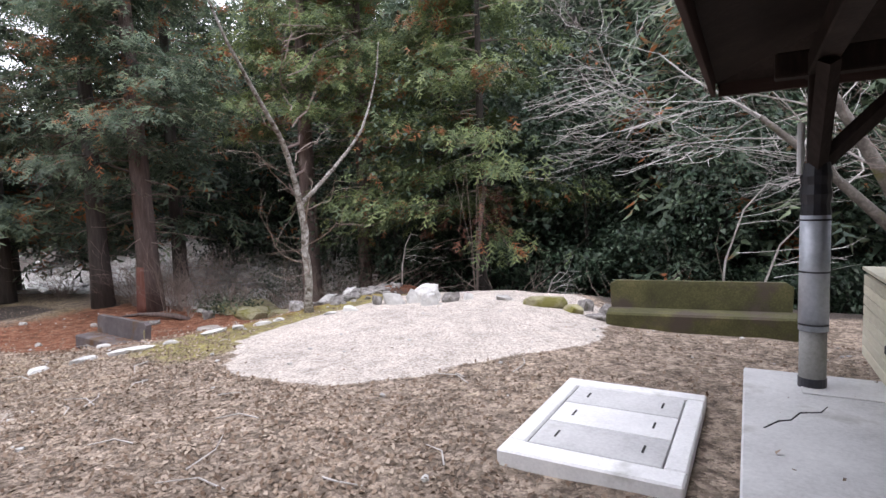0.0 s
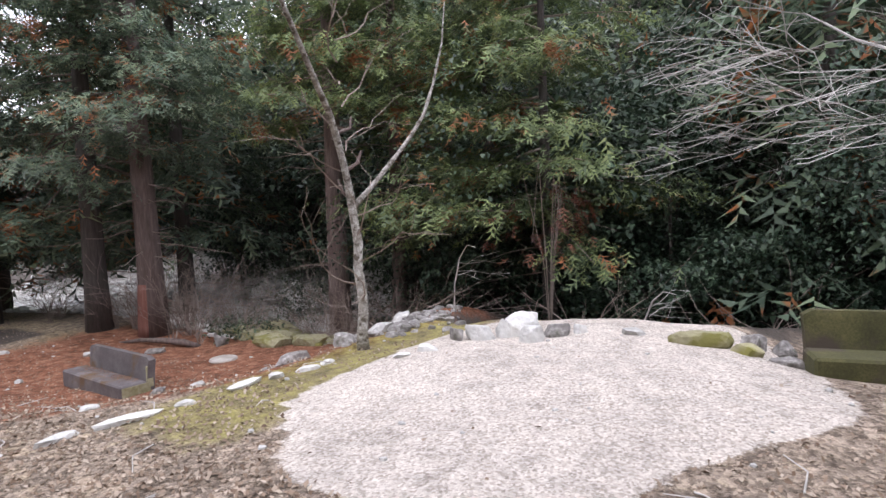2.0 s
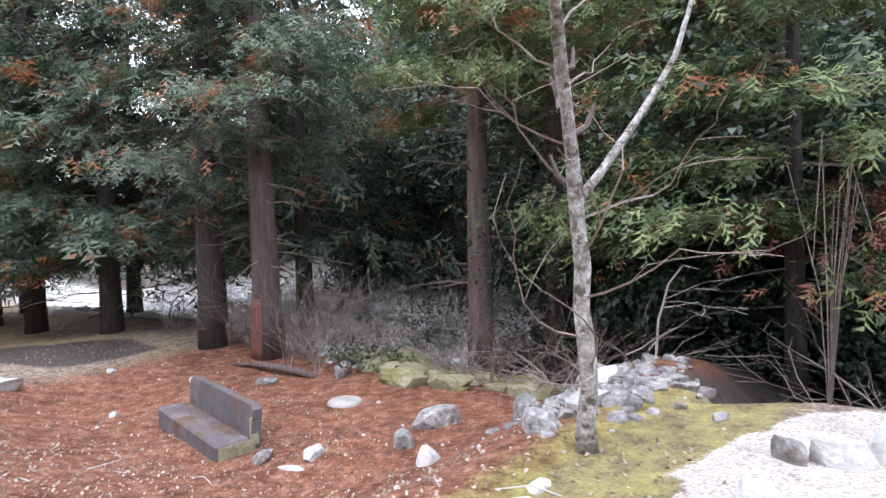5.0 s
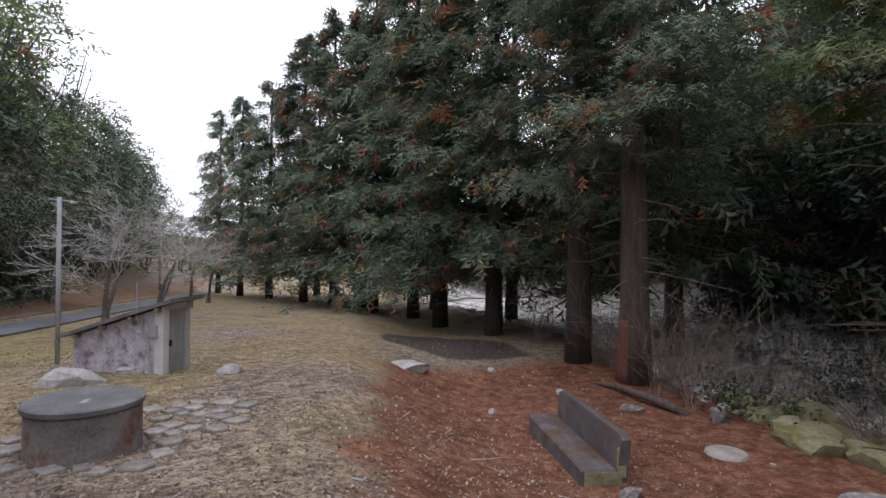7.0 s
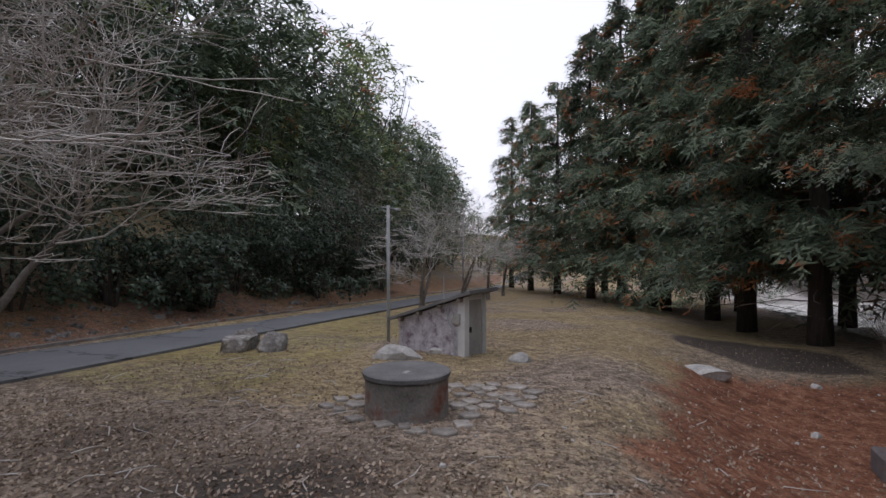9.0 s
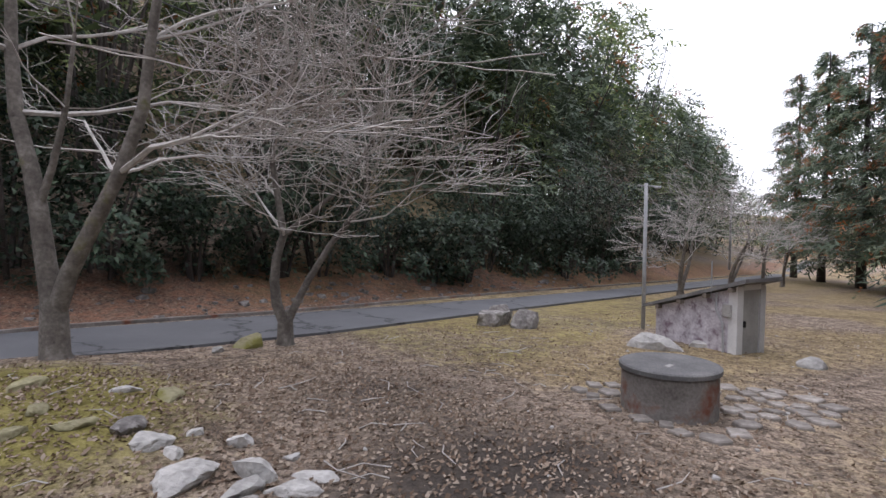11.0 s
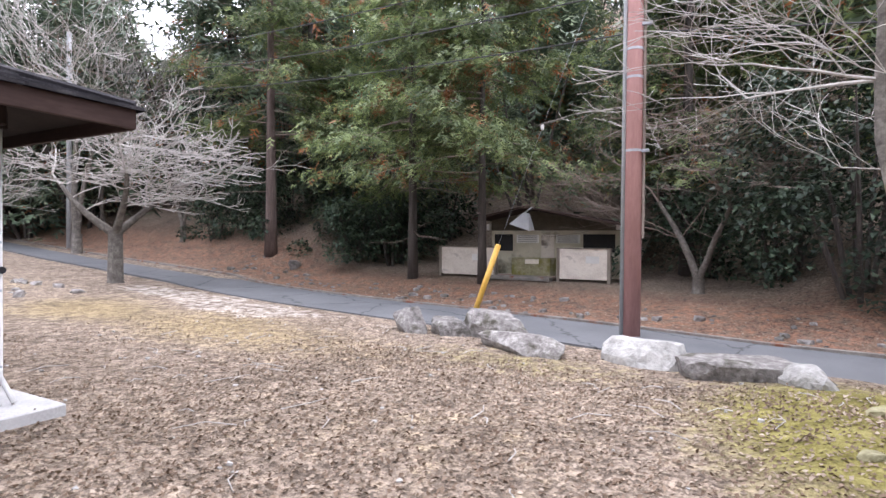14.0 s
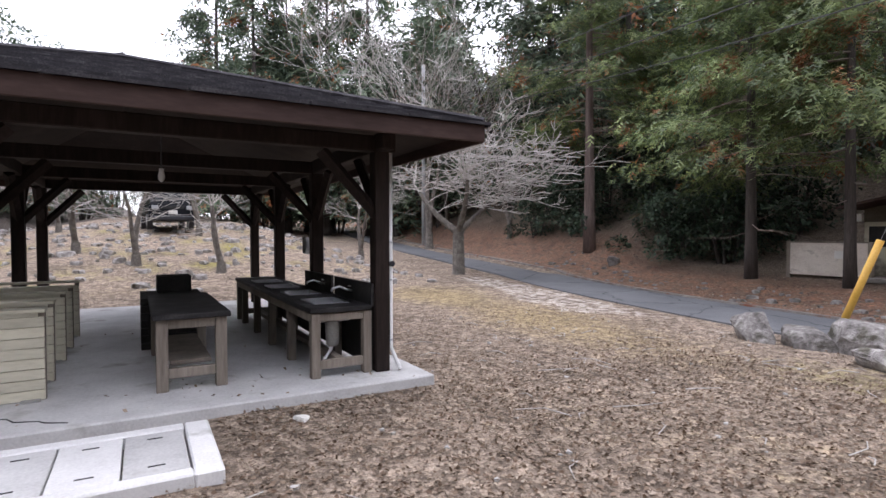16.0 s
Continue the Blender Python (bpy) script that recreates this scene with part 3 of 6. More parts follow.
for a, b in (((E0X, E0Y), (E0X, E1Y)), ((E1X, E0Y), (E1X, E1Y)), ((E0X, E0Y), (E1X, E0Y)), ((E0X, E1Y), (E1X, E1Y))):
    cx, cy = (a[0] + b[0]) / 2, (a[1] + b[1]) / 2
    along_y = a[0] == b[0]
    size = (0.04, E1Y - E0Y + 0.0, 0.17) if along_y else (E1X - E0X - 0.082, 0.04, 0.17)
    part("fascia", local(Shape().box((cx, cy, 2.53), size, 0.006)), FASCIA_WOOD, shelter)
part("soffit", local(Shape().add([(E0X + 0.03, E0Y + 0.03, EZ - 0.02), (E1X - 0.03, E0Y + 0.03, EZ - 0.02), (E1X - 0.03, E1Y - 0.03, EZ - 0.02), (E0X + 0.03, E1Y - 0.03, EZ - 0.02), (RX0, RY, RZ - 0.12), (RX1, RY, RZ - 0.12)], [(0, 1, 5, 4), (1, 2, 5), (2, 3, 4, 5), (3, 0, 4)])), DARK_WOOD, shelter)
deck = local(Shape().add([(E0X, E0Y, EZ + 0.03), (E1X, E0Y, EZ + 0.03), (E1X, E1Y, EZ + 0.03), (E0X, E1Y, EZ + 0.03), (RX0, RY, RZ - 0.02), (RX1, RY, RZ - 0.02), (E0X, E0Y, EZ - 0.01), (E1X, E0Y, EZ - 0.01), (E1X, E1Y, EZ - 0.01), (E0X, E1Y, EZ - 0.01)], [(0, 1, 5, 4), (1, 2, 5), (2, 3, 4, 5), (3, 0, 4), (0, 6, 7, 1), (1, 7, 8, 2), (2, 8, 9, 3), (3, 9, 6, 0)]))
part("roof_deck", deck, SHINGLE, shelter)
COURSES = 15
for i in range(COURSES):
    u0, u1 = i / COURSES, (i + 1) / COURSES
    for side in range(4):
        def corner(u, k):
            x = (E0X - 0.06) + (RX0 - E0X + 0.06) * u if k in (0, 3) else (E1X + 0.06) + (RX1 - E1X - 0.06) * u
            y = (E0Y - 0.06) + (RY - E0Y + 0.06) * u if k in (0, 1) else (E1Y + 0.06) + (RY - E1Y - 0.06) * u
            return Vector((x, y, EZ + 0.03 + (RZ - EZ) * u))
        a, b = ((0, 1), (1, 2), (2, 3), (3, 0))[side]
        s = Shape()
        n = max(2, int((corner(u0, a) - corner(u0, b)).length / 0.9))
        for q in range(n):
            f0, f1 = q / n, (q + 1) / n
            lift = rng.uniform(0.022, 0.036)
            lo0, lo1 = corner(u0, a).lerp(corner(u0, b), f0 + 0.002), corner(u0, a).lerp(corner(u0, b), f1 - 0.002)
            hi0, hi1 = corner(u1 + 0.02, a).lerp(corner(u1 + 0.02, b), f0 + 0.002), corner(u1 + 0.02, a).lerp(corner(u1 + 0.02, b), f1 - 0.002)
            up = Vector((0, 0, lift))
            s.add([lo0, lo1, lo1 + up, lo0 + up, hi0, hi1], [(0, 1, 2, 3), (3, 2, 5, 4), (0, 3, 4), (1, 5, 2)])
        part("shingle_course", local(s), SHINGLE, shelter)
for k in range(4):
    c = ((E0X, E0Y, RX0), (E1X, E0Y, RX1), (E1X, E1Y, RX1), (E0X, E1Y, RX0))[k]
    part("hip_cap", local(Shape().tube([(c[0], c[1], EZ + 0.08), (c[2], RY, RZ + 0.06)], [0.035, 0.035], 6)), SHINGLE, shelter)
part("ridge_cap", local(Shape().tube([(RX0, RY, RZ + 0.05), (RX1, RY, RZ + 0.05)], [0.07, 0.07], 6)), SHINGLE, shelter)

lamp = thing("ceiling_lamp", (2.6, 2.35, 2.33), "small bare lamp hung under the dark shelter roof", "lamp")
part("cord", Shape().tube([(0, 0, 0.0), (0, 0, 0.5)], [0.01, 0.01], 6), CABLE, lamp)
part("bulb", Shape().lathe((0, 0, 0), ((0.01, -0.16), (0.035, -0.13), (0.04, -0.08), (0.025, -0.03), (0.03, 0.0)), 12), WHITE_PVC, lamp, smooth=True)

drain = thing("drain_pipe", (0.42, 0.30, SLAB), "white plastic rainwater pipe clipped to the corner post", "pipe")
part("pipe", Shape().tube([(-0.1, -0.06, 0.02), (-0.06, -0.04, 0.10), (0.0, 0.0, 0.24), (0.0, 0.0, 2.28)], [0.022] * 4, 10), WHITE_PVC, drain, smooth=True)
for z in (0.32, 0.95, 1.35):
    part("clip", Shape().box((0, 0.02, z), (0.055, 0.06, 0.02), 0.003), GALVANISED, drain)
part("valve", Shape().tube([(-0.05, 0, 1.12), (0.05, 0, 1.12)], [0.03, 0.03], 8), BLACK_TAPE, drain)

sleeve = thing("post_sleeve", (0.45, ROW_N, SLAB), "grey galvanised sheet wrapped round the shelter post", "post guard")
part("lower_sleeve", Shape().lathe((0, 0, 0), ((0.088, 0.004), (0.088, 0.43)), 20), GREY_BOARD, sleeve, "dull tan-grey lower sleeve", True)
part("upper_sleeve", Shape().lathe((0, 0, 0), ((0.097, 0.43), (0.097, 1.28)), 20), GALVANISED, sleeve, "", True)
part("foot_band", Shape().lathe((0, 0, 0), ((0.093, 0.0), (0.093, 0.075)), 20), BLACK_TAPE, sleeve)
for z in (0.47, 0.86, 1.24):
    part("strap", Shape().lathe((0, 0, 0), ((0.0995, z), (0.0995, z + 0.012)), 20), BLACK_TAPE, sleeve)
part("tape_wrap", Shape().lathe((0, 0, 0), ((0.099, 1.28), (0.09, 1.36), (0.104, 1.43), (0.092, 1.5), (0.1, 1.56), (0.086, 1.66)), 14), BLACK_TAPE, sleeve, "crumpled black tape")
part("pipe_stub", Shape().tube([(-0.1, -0.02, 1.58), (-0.1, -0.02, 1.95)], [0.024, 0.024], 8), WHITE_PVC, sleeve, "short white pipe")


def leg_frame(owner, xs, ys, top, size=0.09):
    for x in xs:
        for y in ys:
            part("leg", Shape().box((x, y, top / 2), (size, size, top), 0.006), GREY_WOOD, owner)


sink_row = thing("sink_table", (0.40, 0.50, SLAB), "long blackened washing table with steel sinks and taps", "sink")
SINK_L, SINK_W, SINK_H = 4.6, 0.64, 0.70
for x0, x1 in ((0.0, 0.32), (0.86, 1.32), (1.86, 2.32), (2.86, 3.32), (3.86, SINK_L)):
    part("worktop_board", Shape().box(((x0 + x1) / 2, 0.34, SINK_H - 0.025), (x1 - x0, SINK_W, 0.05), 0.006), BLACK_TOP, sink_row)
for y, d in ((0.08, 0.12), (0.6, 0.12)):
    for x0 in (0.32, 1.32, 2.32, 3.32):
        part("worktop_edge", Shape().box((x0 + 0.27, y, SINK_H - 0.025), (0.538, d, 0.05), 0.004), BLACK_TOP, sink_row)
leg_frame(sink_row, (0.06, 1.0, 2.0, 3.0, 4.0, 4.5), (0.06, 0.6), SINK_H - 0.052)
for x in (0.06, 4.5):
    part("apron", Shape().box((x, 0.33, SINK_H - 0.10), (0.05, 0.46, 0.08), 0.006), GREY_WOOD, sink_row)
    part("stretcher", Shape().box((x, 0.33, 0.13), (0.06, 0.46, 0.09), 0.006), GREY_WOOD, sink_row)
# The back rail is near-black like the panel, the front one grey wood.
for y in (0.02, 0.63):
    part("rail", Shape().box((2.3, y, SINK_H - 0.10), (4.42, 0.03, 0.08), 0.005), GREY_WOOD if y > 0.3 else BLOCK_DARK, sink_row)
part("low_rail", Shape().box((2.3, 0.33, 0.14), (4.4, 0.09, 0.07), 0.005), GREY_WOOD, sink_row)
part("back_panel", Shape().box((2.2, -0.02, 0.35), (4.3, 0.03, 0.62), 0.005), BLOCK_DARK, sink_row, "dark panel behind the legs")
for x0, l in ((0.02, 1.2), (1.35, 1.2)):
    part("splashback", Shape().box((x0 + l / 2, 0.0, SINK_H + 0.10), (l, 0.04, 0.24), 0.005), BLOCK_DARK, sink_row, "low black splashback")
for k in range(4):
    x = 0.59 + k
    basin = Shape()
    basin.box((x, 0.34, SINK_H - 0.19), (0.5, 0.38, 0.012), 0.003)
    for dx, dy, sx, sy in ((-0.25, 0, 0.012, 0.39), (0.25, 0, 0.012, 0.39), (0, -0.19, 0.5, 0.012), (0, 0.19, 0.5, 0.012)):
        basin.box((x + dx, 0.34 + dy, SINK_H - 0.092), (sx, sy, 0.2), 0.002)
    b = part("basin", basin, STEEL, sink_row, "stainless steel basin")
    for ry in (0.155, 0.525):
        part("rim", Shape().box((x, ry, SINK_H + 0.004), (0.52, 0.02, 0.008), 0.002), STEEL, b)
    if k < 2:
        t = part("tap", Shape().tube([(x, 0.02, SINK_H + 0.10), (x, 0.08, SINK_H + 0.11), (x, 0.17, SINK_H + 0.15), (x, 0.25, SINK_H + 0.13), (x, 0.26, SINK_H + 0.10)], [0.013] * 5, 8), STEEL, sink_row, "chrome tap", True)
        part("tap_handle", Shape().box((x, 0.05, SINK_H + 0.15), (0.07, 0.018, 0.014), 0.004), STEEL, t)
part("trap", Shape().lathe((0.32, 0.34, 0.0), ((0.03, 0.25), (0.065, 0.27), (0.075, 0.50), (0.075, 0.53)), 14), GREY_BOARD, sink_row, "pale grey drain trap", True)
part("waste_pipe", Shape().tube([(0.32, 0.34, 0.26), (0.31, 0.37, 0.2), (0.24, 0.46, 0.13), (0.16, 0.52, 0.08), (0.15, 0.53, 0.01)], [0.018] * 5, 8), WHITE_PVC, sink_row, "white waste pipe", True)

table = thing("work_table", (0.62, 1.9, SLAB), "weathered wooden work table with a blackened top", "table")
part("tabletop", Shape().box((0.95, 0.29, 0.685), (1.96, 0.66, 0.05), 0.008), BLACK_TOP, table)
leg_frame(table, (0.07, 1.83), (0.04, 0.54), 0.658, 0.1)
for x in (0.07, 1.83):
    part("apron", Shape().box((x, 0.29, 0.61), (0.05, 0.40, 0.085), 0.006), GREY_WOOD, table)
    part("stretcher", Shape().box((x, 0.29, 0.16), (0.06, 0.40, 0.09), 0.006), GREY_WOOD, table)
for y in (0.04, 0.54):
    part("rail", Shape().box((0.95, y, 0.61), (1.66, 0.04, 0.085), 0.006), GREY_WOOD, table)
part("shelf", Shape().box((0.95, 0.29, 0.225), (1.5, 0.36, 0.04), 0.006), GREY_WOOD, table)

oven = thing("block_stove", (2.85, 1.86, SLAB), "soot-black block cooking stove behind the table", "stove")
for z in range(7):
    for q in range(3):
        part("block", Shape().box((0.5 + (q - 1) * 0.367, 0.36, 0.045 + z * 0.092), (0.36, 0.74, 0.084), 0.006), BLOCK_DARK, oven)
part("chimney_block", Shape().box((0.75, 0.32, 0.76), (0.42, 0.42, 0.22), 0.01), BLOCK_DARK, oven)
# A dark block on the stove's face stands for the shaded fire opening.
part("firebox", Shape().box((-0.06, 0.5, 0.3), (0.04, 0.3, 0.3), 0.004), DARK_VOID, oven)


def slat_bench(at):
    b = thing("board_bench", at, "cream slatted board panel standing on the slab", "bench", group="board panels under the shelter")
    for z in range(8):
        part("slat", Shape().box((0, 0.95, 0.05 + 0.09 * z), (0.035, 1.9, 0.084), 0.004), CREAM_BOARD, b)
    for y in (0.02, 1.88):
        part("end_post", Shape().box((0.035, y, 0.38), (0.05, 0.05, 0.76), 0.004), GREY_WOOD, b)
    part("top_cap", Shape().box((0.06, 0.95, 0.775), (0.18, 1.92, 0.03), 0.004), CREAM_BOARD, b)
    part("foot_plate", Shape().box((0.08, 0.1, 0.01), (0.3, 0.14, 0.02), 0.003), GREY_BOARD, b)
    return b


first_bench = slat_bench((0.93, 3.33, SLAB))
for x in (1.62, 2.62, 3.45, 4.33):
    copy_thing(first_bench, pose(x, 3.34, SLAB))

meter = thing("meter_box", (3.6, 0.30, 1.25), "grey-green meter box hung on a shelter post", "meter box")
part("casing", Shape().box((0, 0, 0.12), (0.16, 0.12, 0.26), 0.015), GREY_BOARD, meter)
part("cover", Shape().box((-0.085, 0, 0.12), (0.012, 0.09, 0.2), 0.004), POLE_GREY, meter)

# the concrete pit cover beside the slab
cover = thing("pit_cover", (-1.275, 2.17, -0.018), "pale concrete pit cover of three panels in a wide frame", "cover", turn=-0.5)
CW, CL = 1.03, 1.48
for c, s in (((CW / 2, 0.085, 0.03), (CW, 0.17, 0.14)), ((CW / 2, CL - 0.07, 0.03), (CW, 0.14, 0.14)), ((0.06, CL / 2 + 0.013, 0.03), (0.12, CL - 0.32, 0.14)), ((CW - 0.06, CL / 2 + 0.013, 0.03), (0.12, CL - 0.32, 0.14))):
    part("frame_bar", Shape().box(c, s, 0.012), PALE_CONCRETE, cover)
for k in range(3):
    y = 0.18 + (k + 0.5) * (CL - 0.33) / 3
    panel = part("panel", Shape().box((CW / 2, y, 0.03), (CW - 0.262, (CL - 0.33) / 3 - 0.012, 0.128), 0.005), CONCRETE if k != 1 else PALE_CONCRETE, cover)
    for dx in (-0.26, 0.26):
        part("lifting_slot", Shape().box((CW / 2 + dx, y, 0.0955), (0.014, 0.10, 0.006), 0.002), DARK_VOID, panel)

# the shelter and all under it stand at a slight angle to the valley
bpy.context.view_layer.update()
for ob in under_roof + [o for o in scene.objects if o.parent is None and o.name.startswith("board_bench.")]:
    ob.matrix_world = pose(0, 0, 0, 0, 0, 3.4) @ ob.matrix_basis
gathering = False

# ---- benches and things on the ground ----


def spray_needles(points):
    """Short fallen needles, each a thin flat sliver."""
    r = random.Random(4)
    sh = Shape()
    for x, y, z in points:
        a, q = r.uniform(0, 6.28), r.uniform(0.02, 0.05)
        c, d = math.cos(a), math.sin(a)
        sh.add([(x - q * c, y - q * d, z), (x + 0.008 * d, y - 0.008 * c, z + 0.004), (x + q * c, y + q * d, z + 0.002)], [(0, 1, 2)])
    return sh.mesh("needle_litter", NEEDLES)


def plinth_bench(name, at, turn, length, seat_d, seat_h, back_h, material, label):
    b = thing(name, at, label, "bench", turn)
    part("seat", Shape().box((length / 2, seat_d / 2, seat_h / 2 - 0.04), (length, seat_d, seat_h + 0.08), 0.025), material, b)
    part("backrest", Shape().add([(0.06, seat_d, -0.05), (length - 0.06, seat_d, -0.05), (length - 0.06, seat_d + 0.14, -0.05), (0.06, seat_d + 0.14, -0.05), (0.02, seat_d + 0.06, back_h - 0.05), (length - 0.02, seat_d + 0.06, back_h - 0.05), (length - 0.02, seat_d + 0.18, back_h - 0.05), (0.02, seat_d + 0.18, back_h - 0.05), (0.1, seat_d + 0.07, back_h), (length - 0.1, seat_d + 0.07, back_h), (length - 0.1, seat_d + 0.17, back_h), (0.1, seat_d + 0.17, back_h)],
         [(0, 3, 2, 1), (0, 1, 5, 4), (1, 2, 6, 5), (2, 3, 7, 6), (3, 0, 4, 7), (4, 5, 9, 8), (5, 6, 10, 9), (6, 7, 11, 10), (7, 4, 8, 11), (8, 9, 10, 11)]), material, b)
    return b


plinth_bench("stone_bench", (-1.95, 6.28, gz(-0.9, 6.6) - 0.01), 12.0, 2.22, 0.44, 0.25, 0.60, MOSSY, "long concrete bench green with moss beside the gravel")
small_bench = plinth_bench("stone_bench", (-13.35, 4.88, gz(-12.2, 5.0)), -2.0, 2.2, 0.42, 0.23, 0.60, BENCH_STONE, "small grey stone bench on red needle litter")
part("moss_cover", Shape().box((2.2, 0.25, 0.08), (0.012, 0.46, 0.24), 0.005), MOSS_ROCK, small_bench, "moss on the end of the bench")
part("moss_cover", Shape().box((2.145, 0.50, 0.28), (0.03, 0.12, 0.36), 0.012), MOSS_ROCK, small_bench, "moss on the end of the backrest")
needles = []
nr = random.Random(12)
for _ in range(420):
    needles.append((nr.uniform(0.15, 2.05), 0.40 - abs(nr.gauss(0, 0.14)), 0.234))
tagged(part("needle_litter", spray_needles(needles), None, small_bench, "rust-red needles fallen on the seat"), kind="stuff")

well = thing("well", (-10.52, -0.17, gz(-10.52, -0.17)), "round concrete well ring with a dark flat lid", "well")
part("ring", Shape().lathe((0, 0, 0), ((0.44, -0.08), (0.45, 0.0), (0.45, 0.40), (0.44, 0.42)), 40), DIRTY_CONCRETE, well, smooth=False)
part("lid", Shape().lathe((0, 0, 0), ((0.45, 0.421), (0.475, 0.425), (0.475, 0.465), (0.45, 0.475)), 40), LID, well, "stained dark concrete lid")
part("lid_mark", Shape().box((0.12, 0.05, 0.477), (0.12, 0.05, 0.004), 0.001), GREY_BOARD, well)

hut = thing("valve_hut", (-14.57, -0.83, gz(-14.4, -1.2) - 0.05), "low whitewashed block hut with a sloping plank roof", "hut", turn=-15.0)


def wedge(x0, x1, y0, y1, top0, top1):
    """An upright wall whose top slopes with the roof."""
    return Shape().add([(x0, y0, -0.1), (x1, y0, -0.1), (x1, y1, -0.1), (x0, y1, -0.1), (x0, y0, top0), (x1, y0, top0), (x1, y1, top1), (x0, y1, top1)], [(0, 3, 2, 1), (4, 5, 6, 7), (0, 1, 5, 4), (1, 2, 6, 5), (2, 3, 7, 6), (3, 0, 4, 7)])


part("side_wall", wedge(-0.14, 0.0, -1.56, -0.155, 0.60, 1.06), WHITEWASH, hut)
part("rear_wall", Shape().box((-0.40, -1.49, 0.25), (0.50, 0.13, 0.66), 0.01), WHITEWASH, hut)
part("corner_pier", wedge(-0.145, 0.012, -0.15, 0.0, 1.07, 1.12), PALE_CONCRETE, hut)
part("door_panel", Shape().box((-0.38, -0.05, 0.48), (0.46, 0.05, 1.14), 0.008), GREY_BOARD, hut, "grey board door")
part("corner_pier", wedge(-0.75, -0.615, -0.15, 0.0, 1.07, 1.12), CONCRETE, hut)
part("far_wall", wedge(-0.75, -0.62, -1.56, -0.155, 0.60, 1.06), WHITEWASH, hut)
part("roof", Shape().add([(0.14, -1.75, 0.575), (0.14, 0.2, 1.20), (-0.86, 0.2, 1.20), (-0.86, -1.75, 0.575), (0.14, -1.75, 0.63), (0.14, 0.2, 1.26), (-0.86, 0.2, 1.26), (-0.86, -1.75, 0.63)], [(0, 3, 2, 1), (4, 5, 6, 7), (0, 1, 5, 4), (1, 2, 6, 5), (2, 3, 7, 6), (3, 0, 4, 7)]), LID, hut)
part("pipe", Shape().tube([(0.05, -0.34, 1.0), (0.05, -0.34, 0.72), (0.05, -0.22, 0.5), (0.05, -0.2, 0.02)], [0.018] * 4, 6), POLE_GREY, hut)
part("mast", Shape().tube([(0.1, -0.4, 0.9), (0.1, -0.4, 1.5)], [0.012, 0.01], 6), POLE_GREY, hut)
part("door_handle", Shape().box((-0.2, -0.01, 0.5), (0.03, 0.05, 0.1), 0.006), DARK_VOID, hut)
part("lintel", Shape().box((-0.38, -0.03, 1.1), (0.46, 0.07, 0.1), 0.006), PALE_CONCRETE, hut)
for y in (-0.06, -0.5, -1.0, -1.45):
    part("rafter_end", Shape().box((0.075, y, 1.105 + 0.32 * (y - 0.06)), (0.12, 0.07, 0.07), 0.004), GREY_WOOD, hut)
part("switch_box", Shape().box((0.03, -0.16, 0.72), (0.07, 0.14, 0.2), 0.008), GREY_BOARD, hut)

lamp_pole = thing("lamp_pole", (-15.95, -3.05, gz(-15.95, -3.16)), "slim grey metal lamp pole with a short arm", "lamp pole")
part("shaft", Shape().tube([(0, 0, -0.1), (0, 0, 3.0)], [0.04, 0.036], 10), POLE_GREY, lamp_pole, smooth=True)
part("arm", Shape().tube([(0.0, -0.18, 2.96), (0, 0.22, 2.92)], [0.018, 0.018], 6), POLE_GREY, lamp_pole)
part("lamp_head", Shape().box((0, 0.24, 2.90), (0.07, 0.12, 0.05), 0.01), POLE_GREY, lamp_pole)

pole = thing("utility_pole", (-3.05, -6.86, gz(-3.05, -6.86)), "tall red-brown utility pole with steel bands", "utility pole")
part("shaft", Shape().tube([(0, 0, -0.2), (0, 0, 4.0), (0, 0, 9.5)], [0.145, 0.138, 0.115], 20), POLE_RED, pole, smooth=True)
part("conduit", Shape().tube([(0.13, 0.09, 0.0), (0.125, 0.09, 9.0)], [0.035, 0.03], 8), POLE_GREY, pole, "grey conduit", True)
part("cable_riser", Shape().tube([(-0.17, 0.02, 1.6), (-0.165, 0.02, 9.0)], [0.022, 0.02], 6), TWIG_BROWN, pole)
for z in (2.98, 4.15, 4.6):
    part("band", Shape().lathe((0, 0, z), ((0.145, 0.0), (0.145, 0.04)), 20), GALVANISED, pole)
part("bracket", Shape().box((-0.19, 0.03, 2.99), (0.12, 0.06, 0.05), 0.006), GALVANISED, pole)
part("bracket", Shape().box((-0.2, 0.03, 5.0), (0.16, 0.05, 0.05), 0.006), GALVANISED, pole)
part("crossarm", Shape().box((0, 0, 8.6), (0.08, 1.4, 0.08), 0.006), POLE_GREY, pole)


def sagging(a, b, sag, n=14):
    a, b = Vector(a), Vector(b)
    return [a.lerp(b, i / n) - Vector((0, 0, sag * 4 * (i / n) * (1 - i / n))) for i in range(n + 1)]


def wire(a, b, sag, r=0.012, label="thin black overhead wire"):
    w = Shape().tube(sagging(a, b, sag), [r] * 15, 5)
    tagged(new("overhead_wire", w.mesh("overhead_wire", CABLE)), label, "wire", group="overhead wires")


for dz, dy in ((4.9, 0.0), (5.55, 0.1), (6.4, -0.1)):
    wire((-3.05, -6.86 + dy, gz(-3, -6.9) + dz), (24, -10.5 + dy, 1.0 + dz + 2.8), 0.5)
    wire((-3.05, -6.86 + dy, gz(-3, -6.9) + dz), (-62, -16.5 + dy, -2.6 + dz + 0.4), 0.9)
far_pole = thing("utility_pole", (24.0, -10.6, gz(24, -10.6)), "grey utility pole far up the lane", "utility pole")
part("shaft", Shape().tube([(0, 0, -0.2), (0, 0, 10.4)], [0.13, 0.1], 12), POLE_GREY, far_pole, smooth=True)
